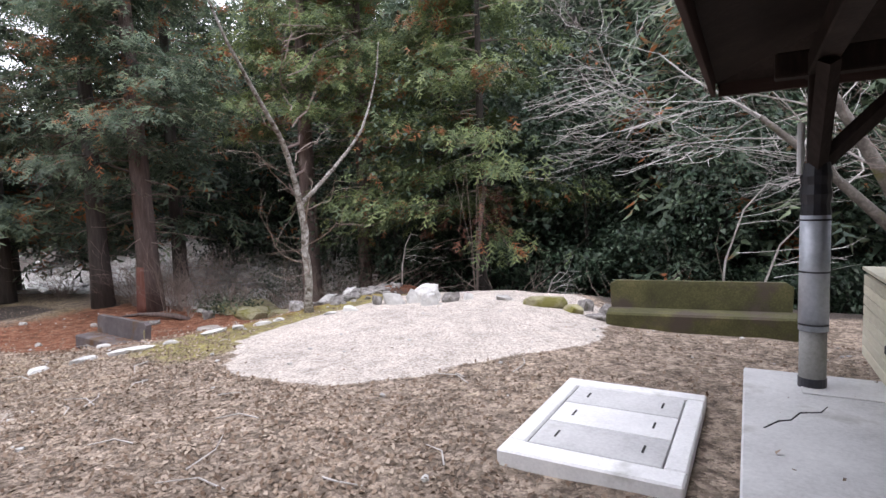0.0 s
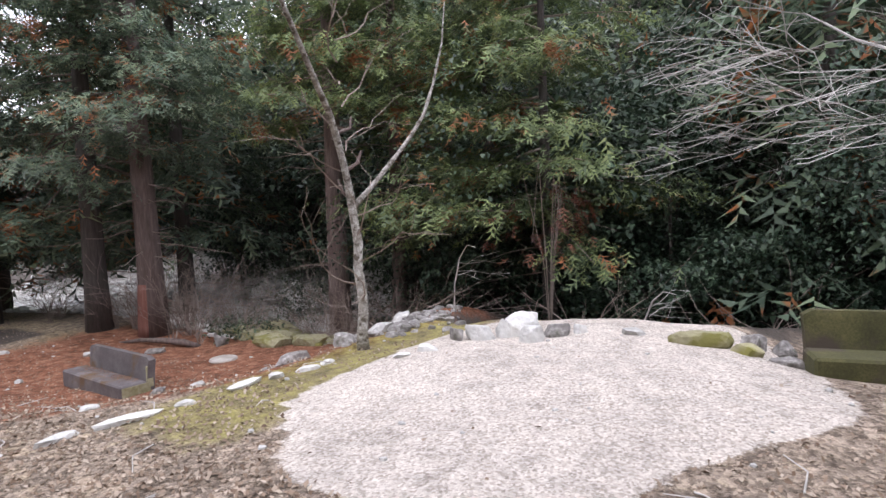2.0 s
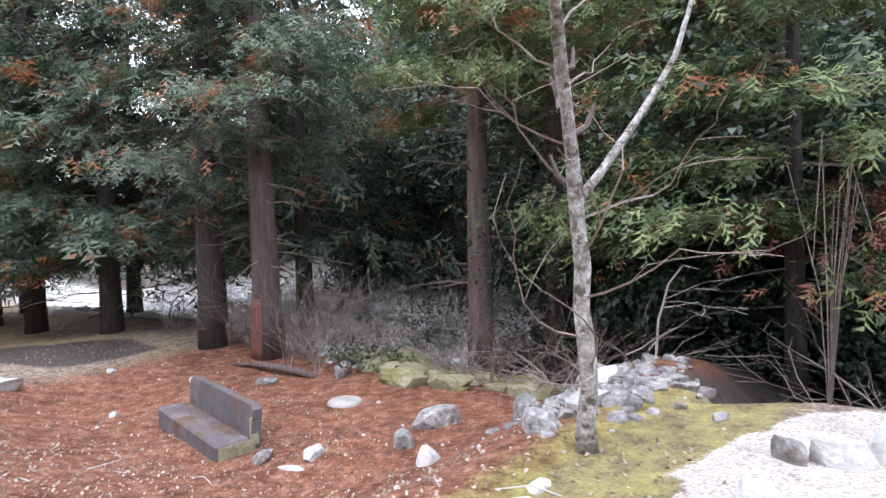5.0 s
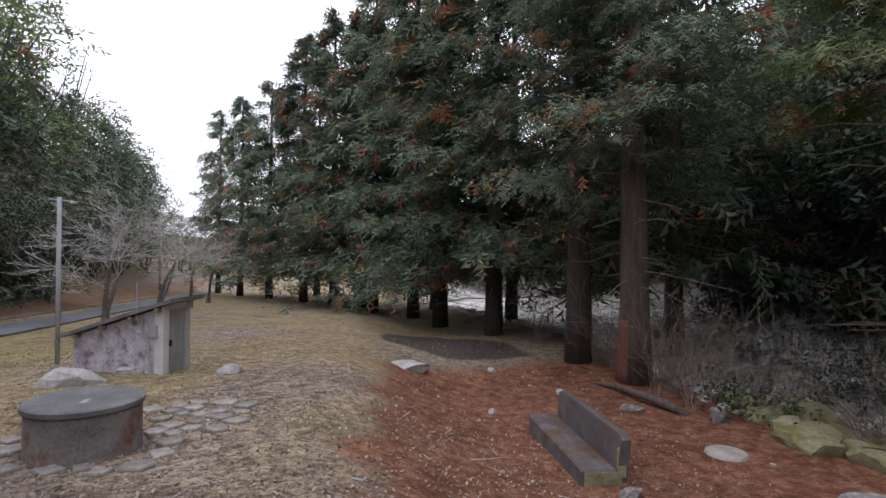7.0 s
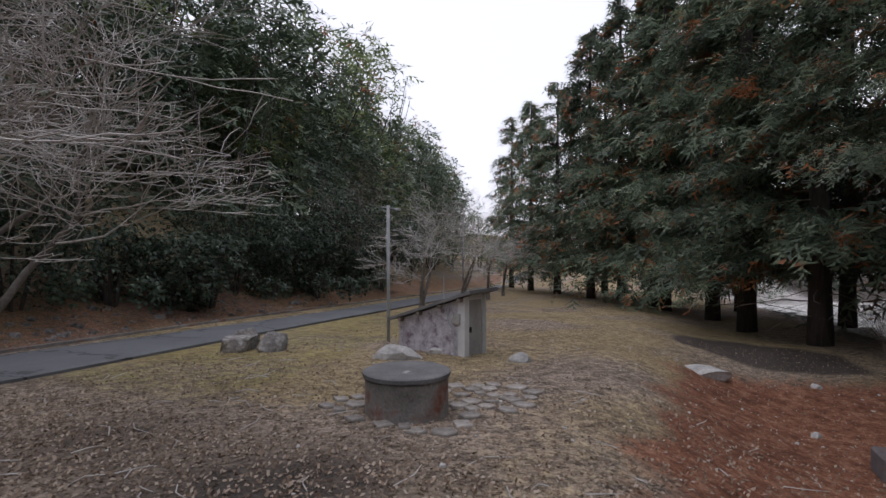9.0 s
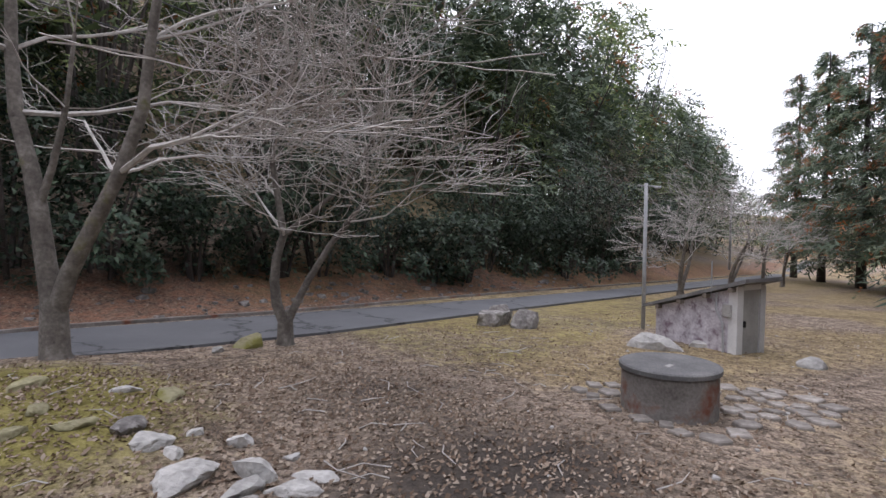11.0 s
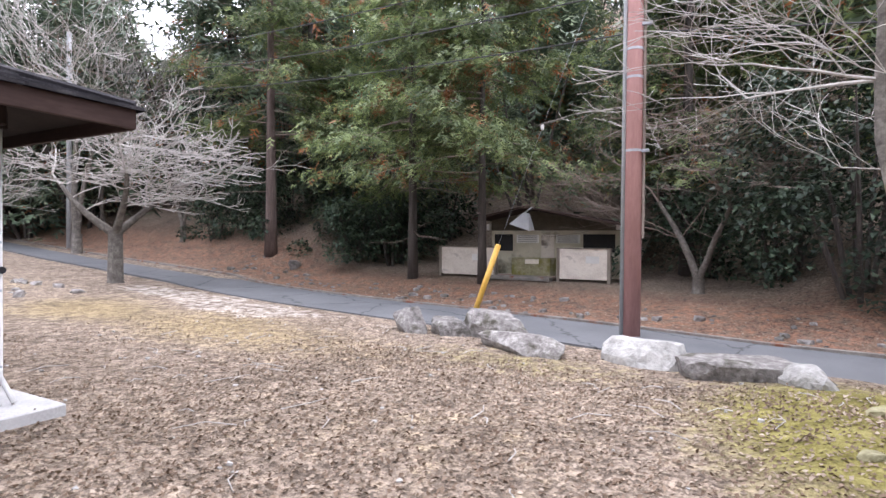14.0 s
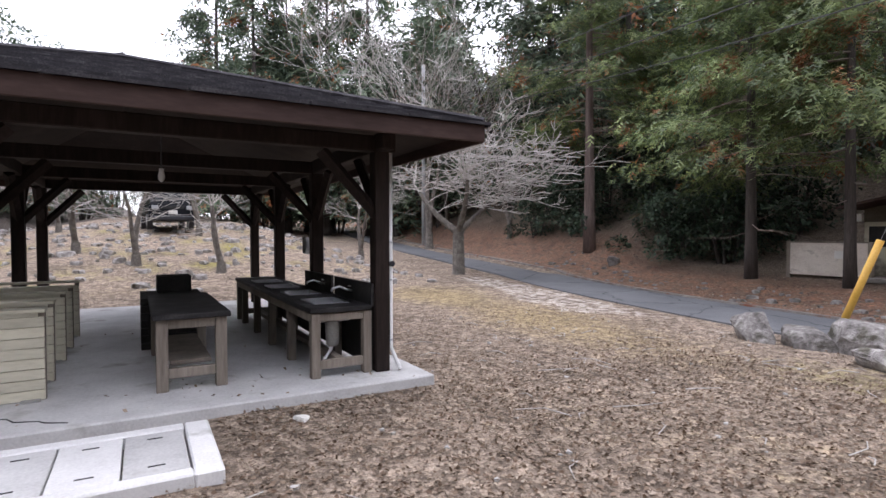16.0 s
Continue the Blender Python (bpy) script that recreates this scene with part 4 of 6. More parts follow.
far_pole2 = thing("utility_pole", (-62.0, -16.5, gz(-62, -16.5)), "grey utility pole far down the lane", "utility pole")
part("shaft", Shape().tube([(0, 0, -0.2), (0, 0, 7.6)], [0.13, 0.1], 12), POLE_GREY, far_pole2, smooth=True)

stay_foot = Vector((-0.30, -6.42, gz(-0.3, -6.4)))
stay_top = Vector((-3.0, -6.82, 7.2))
stay = thing("pole_stay", tuple(stay_foot), "steel stay wire with a yellow guard tube", "stay wire")
d = stay_top - stay_foot
g = d * 0.2
part("guard_tube", Shape().tube([(0, 0, -0.1), tuple(g)], [0.05, 0.05], 12), YELLOW, stay, smooth=True)
part("stay_cable", Shape().tube([tuple(g), tuple(d)], [0.003, 0.003], 5), GALVANISED, stay)
part("insulator", Shape().lathe(tuple(d * 0.48), ((0.012, -0.05), (0.028, -0.03), (0.028, 0.03), (0.012, 0.05)), 10), SIGN_WHITE, stay)

# ---- the washroom across the lane ----
wash = thing("washroom", (1.2, -12.3, gz(1.2, -12.3)), "cream plastered washroom with a low gable and screen walls", "building")
wash.scale = (1.0, 1.0, 0.82)
part("front_wall", Shape().box((-0.59, -0.9, 0.85), (4.02, 0.14, 1.75), 0.01), PLASTER, wash)
part("side_wall", Shape().box((1.35, -2.9, 0.85), (0.14, 3.9, 1.75), 0.01), PLASTER, wash)
part("side_wall", Shape().box((-2.53, -2.9, 0.85), (0.14, 3.9, 1.75), 0.01), PLASTER, wash)
part("gable", Shape().add([(1.42, -0.82, 1.73), (1.42, -0.82, 2.12), (0, -0.82, 2.45), (-2.6, -0.82, 1.85), (-2.6, -0.82, 1.73), (1.42, -0.96, 1.73), (1.42, -0.96, 2.12), (0, -0.96, 2.45), (-2.6, -0.96, 1.85), (-2.6, -0.96, 1.73)], [(4, 3, 2, 1, 0), (5, 6, 7, 8, 9), (0, 1, 6, 5), (1, 2, 7, 6), (2, 3, 8, 7), (3, 4, 9, 8), (4, 0, 5, 9)]), GABLE, wash)
for sgn, eave in ((-1, 3.1), (1, 1.65)):
    low = 2.50 - 0.232 * eave
    part("roof", Shape().add([(0, 0.0, 2.50), (sgn * eave, 0.0, low), (sgn * eave, -5.0, low), (0, -5.0, 2.50), (0, 0.0, 2.56), (sgn * eave, 0.0, low + 0.07), (sgn * eave, -5.0, low + 0.07), (0, -5.0, 2.56)], [(0, 1, 2, 3), (7, 6, 5, 4), (0, 4, 5, 1), (1, 5, 6, 2), (2, 6, 7, 3)]), FASCIA_WOOD, wash)
# Flat dark panels on the wall take the place of shade inside the doorways.
for x, w in ((1.0, 0.62), (-1.95, 0.9)):
    part("doorway", Shape().box((x, -0.825, 1.28), (w, 0.02, 0.62), 0.004), DARK_VOID, wash, "open doorway drawn as a dark panel for its inner shade")
for x in (0.2, -1.05):
    win = part("window", Shape().box((x, -0.815, 1.42), (0.72, 0.04, 0.30), 0.006), SIGN_WHITE, wash)
    for k in range(4):
        part("louvre", Shape().box((x, -0.79, 1.32 + 0.07 * k), (0.6, 0.02, 0.03), 0.003), GREY_BOARD, win)
part("door_board", Shape().box((-0.44, -0.815, 1.1), (0.40, 0.03, 0.95), 0.004), FENCE_WALL, wash)
part("tank_box", Shape().box((-0.15, -0.45, 0.42), (1.2, 0.5, 0.66), 0.02), MOSS_ROCK, wash, "mossy concrete trough")
part("trough_face", Shape().box((-0.2, -0.19, 0.62), (0.42, 0.02, 0.16), 0.005), FENCE_WALL, wash)
part("step", Shape().box((0, -0.05, 0.06), (1.9, 0.9, 0.14), 0.01), DIRTY_CONCRETE, wash)
for x in (1.5, -2.5):
    part("wall_lamp", Shape().box((x, -0.80, 1.86), (0.13, 0.1, 0.24), 0.015), SIGN_WHITE, wash)
for x0, x1 in ((-2.45, -1.15), (0.85, 2.65)):
    scr = thing("screen_wall", ((x0 + x1) / 2 + 1.2, -12.2, gz((x0 + x1) / 2 + 1.2, -12.2)), "peeling pale screen wall before a washroom door", "wall", group="washroom screen walls")
    scr.scale = (1.0, 1.0, 0.78)
    part("panel", Shape().box((0, 0, 0.62), (x1 - x0, 0.12, 1.05), 0.01), FENCE_WALL, scr)
    part("cap", Shape().box((0, 0, 1.165), (x1 - x0 + 0.06, 0.16, 0.04), 0.006), GREY_WOOD, scr)
    part("post", Shape().box((-(x1 - x0) / 2 - 0.04, 0.0, 0.58), (0.09, 0.14, 1.2), 0.006), GREY_WOOD, scr)
    part("post", Shape().box(((x1 - x0) / 2 + 0.04, 0.0, 0.58), (0.09, 0.14, 1.2), 0.006), GREY_WOOD, scr)
    part("notice", Shape().box((-(x1 - x0) * 0.2, 0.066, 0.78), (0.36, 0.012, 0.24), 0.003), SIGN_WHITE, scr, "small white notice")
hood = thing("lamp_hood", (0.76, -11.2, 1.86), "tilted grey sheet-metal lamp hood on a bracket", "lamp")
part("hood", Shape().add([(-0.28, -0.2, -0.06), (0.28, -0.2, 0.12), (0.28, 0.2, 0.1), (-0.28, 0.2, -0.08), (-0.2, -0.05, 0.36), (-0.08, -0.05, 0.42), (-0.08, 0.05, 0.42), (-0.2, 0.05, 0.36)], [(0, 1, 5, 4), (1, 2, 6, 5), (2, 3, 7, 6), (3, 0, 4, 7), (4, 5, 6, 7), (3, 2, 1, 0)]), POLE_GREY, hood)
part("bracket", Shape().tube([(0, 0, 0.35), (0.0, -0.7, 0.60)], [0.02, 0.02], 6), POLE_GREY, hood)

# ---- a parked car far up the slope ----
CX, CY = 22.5, 2.75
car = thing("car", (CX, CY, gz(CX, CY)), "black boxy car parked on the slope behind the shelter", "car", turn=8.0)
part("body", Shape().box((0, 0, 0.72), (3.9, 1.75, 0.72), 0.12), CAR_PAINT, car)
cabin = part("cabin", Shape().add([(-1.9, -0.82, 1.05), (1.0, -0.82, 1.05), (1.0, 0.82, 1.05), (-1.9, 0.82, 1.05), (-1.7, -0.7, 1.85), (0.6, -0.7, 1.85), (0.6, 0.7, 1.85), (-1.7, 0.7, 1.85)], [(0, 1, 5, 4), (1, 2, 6, 5), (2, 3, 7, 6), (3, 0, 4, 7), (4, 5, 6, 7)]), CAR_PAINT, car)
part("windscreen", Shape().add([(-1.89, -0.65, 1.2), (-1.89, 0.65, 1.2), (-1.77, 0.6, 1.72), (-1.77, -0.6, 1.72)], [(0, 1, 2, 3)]), GLASS_DARK, cabin)
part("bumper", Shape().box((-1.98, 0, 0.48), (0.16, 1.7, 0.22), 0.05), BLACK_TAPE, car)
part("number_plate", Shape().box((-2.07, 0, 0.72), (0.02, 0.34, 0.17), 0.004), SIGN_WHITE, car)
for x in (-1.25, 1.25):
    for y in (-0.8, 0.8):
        wheel = part("wheel", Shape().tube([(x, y - 0.1, 0.33), (x, y + 0.1, 0.33)], [0.33, 0.33], 18), BLACK_TAPE, car)
        part("rim", Shape().tube([(x, y - 0.105, 0.33), (x, y + 0.105, 0.33)], [0.18, 0.18], 12), STEEL, wheel)
for y in (-0.66, 0.66):
    part("headlight", Shape().box((-1.96, y, 0.92), (0.05, 0.26, 0.16), 0.02), POLE_GREY, car, "dull grey headlight")
part("grille", Shape().box((-1.965, 0, 0.93), (0.03, 0.9, 0.13), 0.01), DARK_VOID, car)

# ---- stones ----


def rock_shape(seed, size, cuts=13, level=2):
    """A broken stone: a ball flattened by random planes, with fine unevenness."""
    r = random.Random(seed)
    bm = bmesh.new()
    bmesh.ops.create_icosphere(bm, subdivisions=level, radius=1.0)
    planes = []
    for _ in range(cuts):
        v = Vector((r.uniform(-1, 1), r.uniform(-1, 1), r.uniform(-0.4, 1))).normalized()
        planes.append((v, r.uniform(0.42, 0.8)))
    planes.append((Vector((r.uniform(-0.2, 0.2), r.uniform(-0.2, 0.2), 1)).normalized(), r.uniform(0.36, 0.55)))
    off = Vector((seed * 1.7, seed * 0.3, 0))
    for v in bm.verts:
        p = v.co.copy()
        for nrm, lim in planes:
            e = p.dot(nrm) - lim
            if e > 0:
                p -= nrm * e * 0.92
        p *= 1 + 0.14 * noise.noise(p * 2.2 + off) + 0.07 * noise.noise(p * 6.0 + off)
        v.co = Vector((p.x * size[0] / 2, p.y * size[1] / 2, p.z * size[2] / 1.35))
    s = Shape()
    s.v = [tuple(v.co) for v in bm.verts]
    s.f = [tuple(v.index for v in f.verts) for f in bm.faces]
    bm.free()
    return s


def rock(x, y, size, material, label, seed, turn=0.0, sink=0.3, name="boulder", level=3, group=""):
    ob = part(name, rock_shape(seed, size, level=level), material)
    ob.matrix_world = pose(x, y, gz(x, y) + size[2] * (0.5 - sink) * 0.6, 0, 0, turn)
    return tagged(ob, label, "rock", group)


KERB_ROCKS = (
    (0.10, -5.15, (0.75, 0.55, 0.55), ROCK), (-0.58, -5.3, (0.85, 0.5, 0.45), ROCK), (-1.3, -5.55, (0.95, 0.6, 0.66), ROCK),
    (-2.05, -4.75, (1.2, 0.6, 0.44), ROCK), (-3.5, -5.0, (0.95, 0.6, 0.44), PALE_ROCK), (-4.7, -4.9, (1.6, 0.75, 0.46), ROCK),
    (-5.35, -4.55, (0.45, 0.36, 0.34), PALE_ROCK))
for k, (x, y, s, m) in enumerate(KERB_ROCKS):
    s = (s[0] * (1.85 if k == 3 else 1.6 if k == 5 else 1.4), s[1] * 1.3, s[2] * (1.05 if k in (3, 5) else 1.2))
    rock(x, y, s, m, "large rough boulder set along the lane's edge", 11 + k, 10 * (k % 3) - 12, 0.22, group="boulders by the lane")
STONES = (
    (-6.24, -2.11, (0.34, 0.22, 0.15), ROCK), (-6.28, -1.83, (0.40, 0.26, 0.14), PALE_ROCK), (-6.40, -1.62, (0.20, 0.14, 0.09), PALE_ROCK), (-6.83, -1.60, (0.20, 0.15, 0.17), WHITE_ROCK),
    (-6.36, -1.26, (0.62, 0.34, 0.17), PALE_ROCK), (-6.70, -1.12, (0.30, 0.26, 0.22), PALE_ROCK), (-6.55, -0.98, (0.36, 0.20, 0.13), PALE_ROCK), (-7.00, -0.93, (0.36, 0.13, 0.10), WHITE_ROCK),
    (-6.80, -0.84, (0.40, 0.20, 0.12), PALE_ROCK), (-6.42, -0.80, (0.34, 0.22, 0.10), ROCK), (-5.96, -2.32, (0.34, 0.18, 0.09), MOSS_ROCK), (-5.79, -2.70, (0.22, 0.16, 0.10), MOSS_ROCK),
    (-5.62, -2.42, (0.26, 0.18, 0.08), MOSS_ROCK), (-5.85, -3.46, (0.40, 0.24, 0.12), MOSS_ROCK), (-6.76, -2.89, (0.50, 0.26, 0.10), MOSS_ROCK), (-6.45, -3.05, (0.30, 0.2, 0.09), PALE_ROCK), (-6.62, -1.92, (0.16, 0.12, 0.08), PALE_ROCK), (-7.02, -1.22, (0.14, 0.1, 0.07), WHITE_ROCK))
for k, (x, y, s, m) in enumerate(STONES):
    rock(x, y, (s[0] * 1.1, s[1] * 1.1, s[2] * 0.9), m, "half-buried pale stone in a mossy row" if m is not MOSS_ROCK else "flat moss-grown stone in the mound", 41 + k, (35, 20, 80, 0, 40, -50, 30, 140, 150, 20, 10, 60)[k % 12], 0.2, "stone", 3, "stones in a mossy row")
rock(-0.48, 1.43, (0.24, 0.14, 0.07), SIGN_WHITE, "small white stone lying on dead leaves", 53, 30, 0.22, "stone", 2)
PILE = ((-5.26, 6.08, (0.50, 0.28, 0.26), WHITE_ROCK), (-4.93, 6.48, (0.62, 0.40, 0.40), WHITE_ROCK), (-4.64, 6.16, (0.44, 0.30, 0.26), WHITE_ROCK), (-5.08, 6.31, (0.36, 0.24, 0.30), WHITE_ROCK), (-4.45, 6.48, (0.42, 0.24, 0.20), ROCK), (-4.22, 6.66, (0.30, 0.2, 0.16), WHITE_ROCK), (-5.52, 5.98, (0.30, 0.24, 0.2), ROCK), (-5.55, 5.35, (0.34, 0.2, 0.12), WHITE_ROCK), (-5.66, 5.05, (0.24, 0.18, 0.06), WHITE_ROCK), (-3.62, 6.70, (0.34, 0.22, 0.1), PALE_ROCK), (-2.95, 6.62, (0.72, 0.36, 0.20), MOSS_ROCK), (-2.50, 6.60, (0.4, 0.3, 0.16), MOSS_ROCK), (-2.45, 7.0, (0.36, 0.3, 0.26), ROCK), (-2.2, 7.15, (0.34, 0.26, 0.24), ROCK), (-2.15, 6.60, (0.4, 0.22, 0.12), ROCK))
for k, (x, y, s, m) in enumerate(PILE):
    rock(x, y, (s[0] * 0.95, s[1] * 1.0, s[2] * 1.2), m, "pale stone piled at the edge of the gravel" if m is not MOSS_ROCK else "flat mossy stone at the edge of the gravel", 61 + k, (25, -5, 15, 60, 10)[k % 5], 0.2, "stone", 3, "stones round the gravel patch")
EDGING = ((-6.90, 2.80, 0.56, 85), (-6.85, 3.32, 0.24, 70), (-6.76, 3.90, 0.62, 100), (-6.72, 4.27, 0.22, 80), (-6.64, 4.60, 0.30, 75), (-6.98, 2.28, 0.34, 95), (-7.72, 2.86, 0.20, 60), (-7.05, 1.85, 0.30, 110), (-6.66, 4.95, 0.24, 95), (-7.2, 1.4, 0.34, 120))
for k, (x, y, ln, turn) in enumerate(EDGING):
    rock(x, y, (ln * 1.15, 0.17, 0.10), WHITE_ROCK, "flat pale edging stone along the bank", 81 + k, turn, 0.25, "edging_stone", 2, "edging stones of the bank")
BANK = (
    (-7.35, 5.95, (0.62, 0.42, 0.40), ROCK), (-7.6, 7.6, (0.46, 0.34, 0.30), PALE_ROCK), (-7.15, 7.3, (0.40, 0.3, 0.26), ROCK), (-6.9, 7.0, (0.44, 0.26, 0.2), ROCK), (-7.3, 6.7, (0.5, 0.36, 0.28), PALE_ROCK),
    (-9.9, 7.2, (0.95, 0.5, 0.5), ROCK), (-9.7, 6.5, (0.55, 0.4, 0.35), ROCK), (-9.0, 6.2, (0.5, 0.4, 0.35), PALE_ROCK), (-8.6, 7.6, (0.7, 0.45, 0.4), ROCK), (-8.0, 8.1, (0.6, 0.5, 0.45), ROCK),
    (-13.4, 8.2, (0.5, 0.4, 0.4), ROCK), (-12.2, 9.0, (1.5, 0.6, 0.5), MOSS_ROCK), (-11.0, 8.8, (1.1, 0.6, 0.45), MOSS_ROCK), (-14.0, 10.0, (2.6, 0.9, 0.9), MOSS_ROCK), (-10.3, 5.6, (0.45, 0.34, 0.22), PALE_ROCK),
    (-10.75, 5.2, (0.45, 0.36, 0.24), ROCK), (-10.2, 5.25, (0.45, 0.16, 0.08), PALE_ROCK), (-16.8, 3.4, (1.7, 0.6, 0.34), PALE_ROCK), (-14.5, 4.6, (0.26, 0.2, 0.14), PALE_ROCK), (-15.4, 6.2, (0.3, 0.24, 0.16), PALE_ROCK), (-14.2, 7.1, (0.6, 0.3, 0.2), ROCK), (-17.2, 5.3, (0.25, 0.2, 0.14), PALE_ROCK),
    (-13.85, -1.9, (0.8, 1.35, 0.44), PALE_ROCK), (-13.4, -4.9, (1.0, 0.8, 0.5), ROCK), (-13.7, -4.35, (0.85, 0.8, 0.66), ROCK), (-14.5, 0.25, (0.45, 0.55, 0.28), PALE_ROCK), (-14.7, -1.45, (0.5, 0.3, 0.18), PALE_ROCK), (-8.45, -5.1, (0.5, 0.36, 0.3), MOSS_ROCK), (-8.0, -5.0, (0.45, 0.2, 0.12), PALE_ROCK), (9.3, -11.2, (0.8, 0.6, 0.5), ROCK), (-14.5, -5.7, (0.7, 0.5, 0.45), ROCK))
for k, (x, y, s, m) in enumerate(BANK):
    rock(x, y, s, m, "weathered boulder lying on the ground" if m is not MOSS_ROCK else "mossy boulder lying on the ground", 121 + k, 0 if 22 <= k <= 25 else 47 * k, 0.24, "boulder", 2, "boulders on the bank")
disc = thing("stone_disc", (-11.9, 7.2, gz(-11.9, 7.2)), "flat round stone lying in red litter", "stone")
part("disc", Shape().lathe((0, 0, 0), ((0.26, -0.03), (0.28, 0.01), (0.26, 0.045), (0.2, 0.055)), 18), FLAGSTONE, disc)


def scatter_rocks(name, count, region, sizes, material, label, seed, level=1):
    """Many loose stones joined into one object."""
    r = random.Random(seed)
    kinds = [rock_shape(seed + i, (1, 1, 0.7), 7, level) for i in range(5)]
    s = Shape()
    for _ in range(count):
        x, y = region(r)
        d = r.uniform(*sizes) * r.uniform(0.6, 1.0)
        m = pose(x, y, gz(x, y) + d * 0.08, 0, 0, r.uniform(0, 360)) @ Matrix.Diagonal((d, d * r.uniform(0.6, 1), d * r.uniform(0.5, 0.9), 1))
        k = r.choice(kinds)
        s.add(k.v, k.f, m)
    tagged(new(name, s.mesh(name, material)), label, "stones", kind="stuff")


scatter_rocks("river_boulders", 1500, lambda r: (r.uniform(-62, -13.2), r.gauss(14.0, 2.0)), (0.25, 1.2), WHITE_ROCK, "countless pale boulders of the stony river bed", 301)
scatter_rocks("bank_stones", 500, lambda r: (r.uniform(-40, -11.8), r.uniform(8.8, 11.8)), (0.15, 0.65), PALE_ROCK, "countless grey stones along the river bank", 302)
scatter_rocks("slope_stones", 620, lambda r: (r.uniform(9, 30), r.uniform(-4.5, 12)), (0.15, 0.7), ROCK, "countless grey stones on the mossy slope", 303)
scatter_rocks("verge_stones", 260, lambda r: (lambda x: (x, road_y(x) - r.uniform(1.5, 3.2)))(r.uniform(-30, 12)), (0.08, 0.4), ROCK, "loose stones on the litter beyond the lane", 304)
def bank_heap(r):
    u = r.random()
    if u < 0.55:
        return -7.25 + r.gauss(0, 0.3), 7.4 + r.gauss(0, 0.65)
    return -10.4 + 3.6 * u + r.gauss(0, 0.25), 9.0 - 1.9 * u + r.gauss(0, 0.55)


scatter_rocks("heaped_stones", 190, bank_heap, (0.10, 0.32), ROCK, "heaped broken stones on the river bank", 306, 2)
scatter_rocks("mossy_stones", 60, lambda r: (r.uniform(-15.5, -9.5), r.gauss(9.9, 0.6)), (0.35, 1.2), MOSS_ROCK, "mossy stones on the river bank below the cedars", 307, 2)
scatter_rocks("loose_pebbles", 380, lambda r: (r.uniform(-18, 4), r.uniform(-4.8, 7.5)), (0.03, 0.10), PALE_ROCK, "small pale pebbles scattered over the ground", 305, 1)

# crazy paving beside the well
paving = thing("stone_paving", (-10.55, -0.03, gz(-10.55, -0.03)), "rough flagstones laid round the well", "paving", kind="structure")
pr = random.Random(19)
laid = []
for _ in range(2600):
    x, y = pr.uniform(-2.1, 0.9), pr.uniform(-1.1, 1.0)
    d, a = math.hypot(x, y + 0.14), math.atan2(y, x)
    reach = 0.82 + 1.05 * max(0.0, math.cos(a - 2.85)) ** 3 + 0.12 * math.sin(3 * a)
    size = pr.uniform(0.085, 0.15)
    if d < 0.5 + size * 0.7 or d > reach or any((x - p) ** 2 + (y - q) ** 2 < (1.06 * (size + r)) ** 2 for p, q, r in laid):
        continue
    laid.append((x, y, size))
    sides = pr.randint(4, 6)
    pts = [(size * 1.18 * pr.uniform(0.8, 1.08) * math.cos(2 * math.pi * q / sides), size * 0.9 * pr.uniform(0.8, 1.12) * math.sin(2 * math.pi * q / sides)) for q in range(sides)]
    st = Shape().add([(p, q, -0.04) for p, q in pts] + [(p, q, 0.018) for p, q in pts] + [(p * 0.9, q * 0.9, 0.03) for p, q in pts],
                     [tuple(range(2 * sides, 3 * sides))] + [(q, (q + 1) % sides, sides + (q + 1) % sides, sides + q) for q in range(sides)] + [(sides + q, sides + (q + 1) % sides, 2 * sides + (q + 1) % sides, 2 * sides + q) for q in range(sides)])
    ob = part("flagstone", st, FLAGSTONE, paving)
    ob.matrix_local = pose(x, y, gz(-10.55 + x, -0.03 + y) - gz(-10.55, -0.03) + 0.004, pr.uniform(-2, 2), pr.uniform(-2, 2), 95 + pr.uniform(-25, 25))

# water between the stones
wtr = Shape()
for i in range(60):
    x = -70 + i * 1.3
    zz = gz(x, 14.2)
    wtr.v += [(x, 13.2, zz - 0.02), (x, 15.2, zz - 0.02)]
wtr.f = [(2 * i, 2 * i + 2, 2 * i + 3, 2 * i + 1) for i in range(59)]
tagged(new("water", wtr.mesh("water", WATER)), "shallow stream among the river stones", "water", kind="structure")

# ---- trees ----


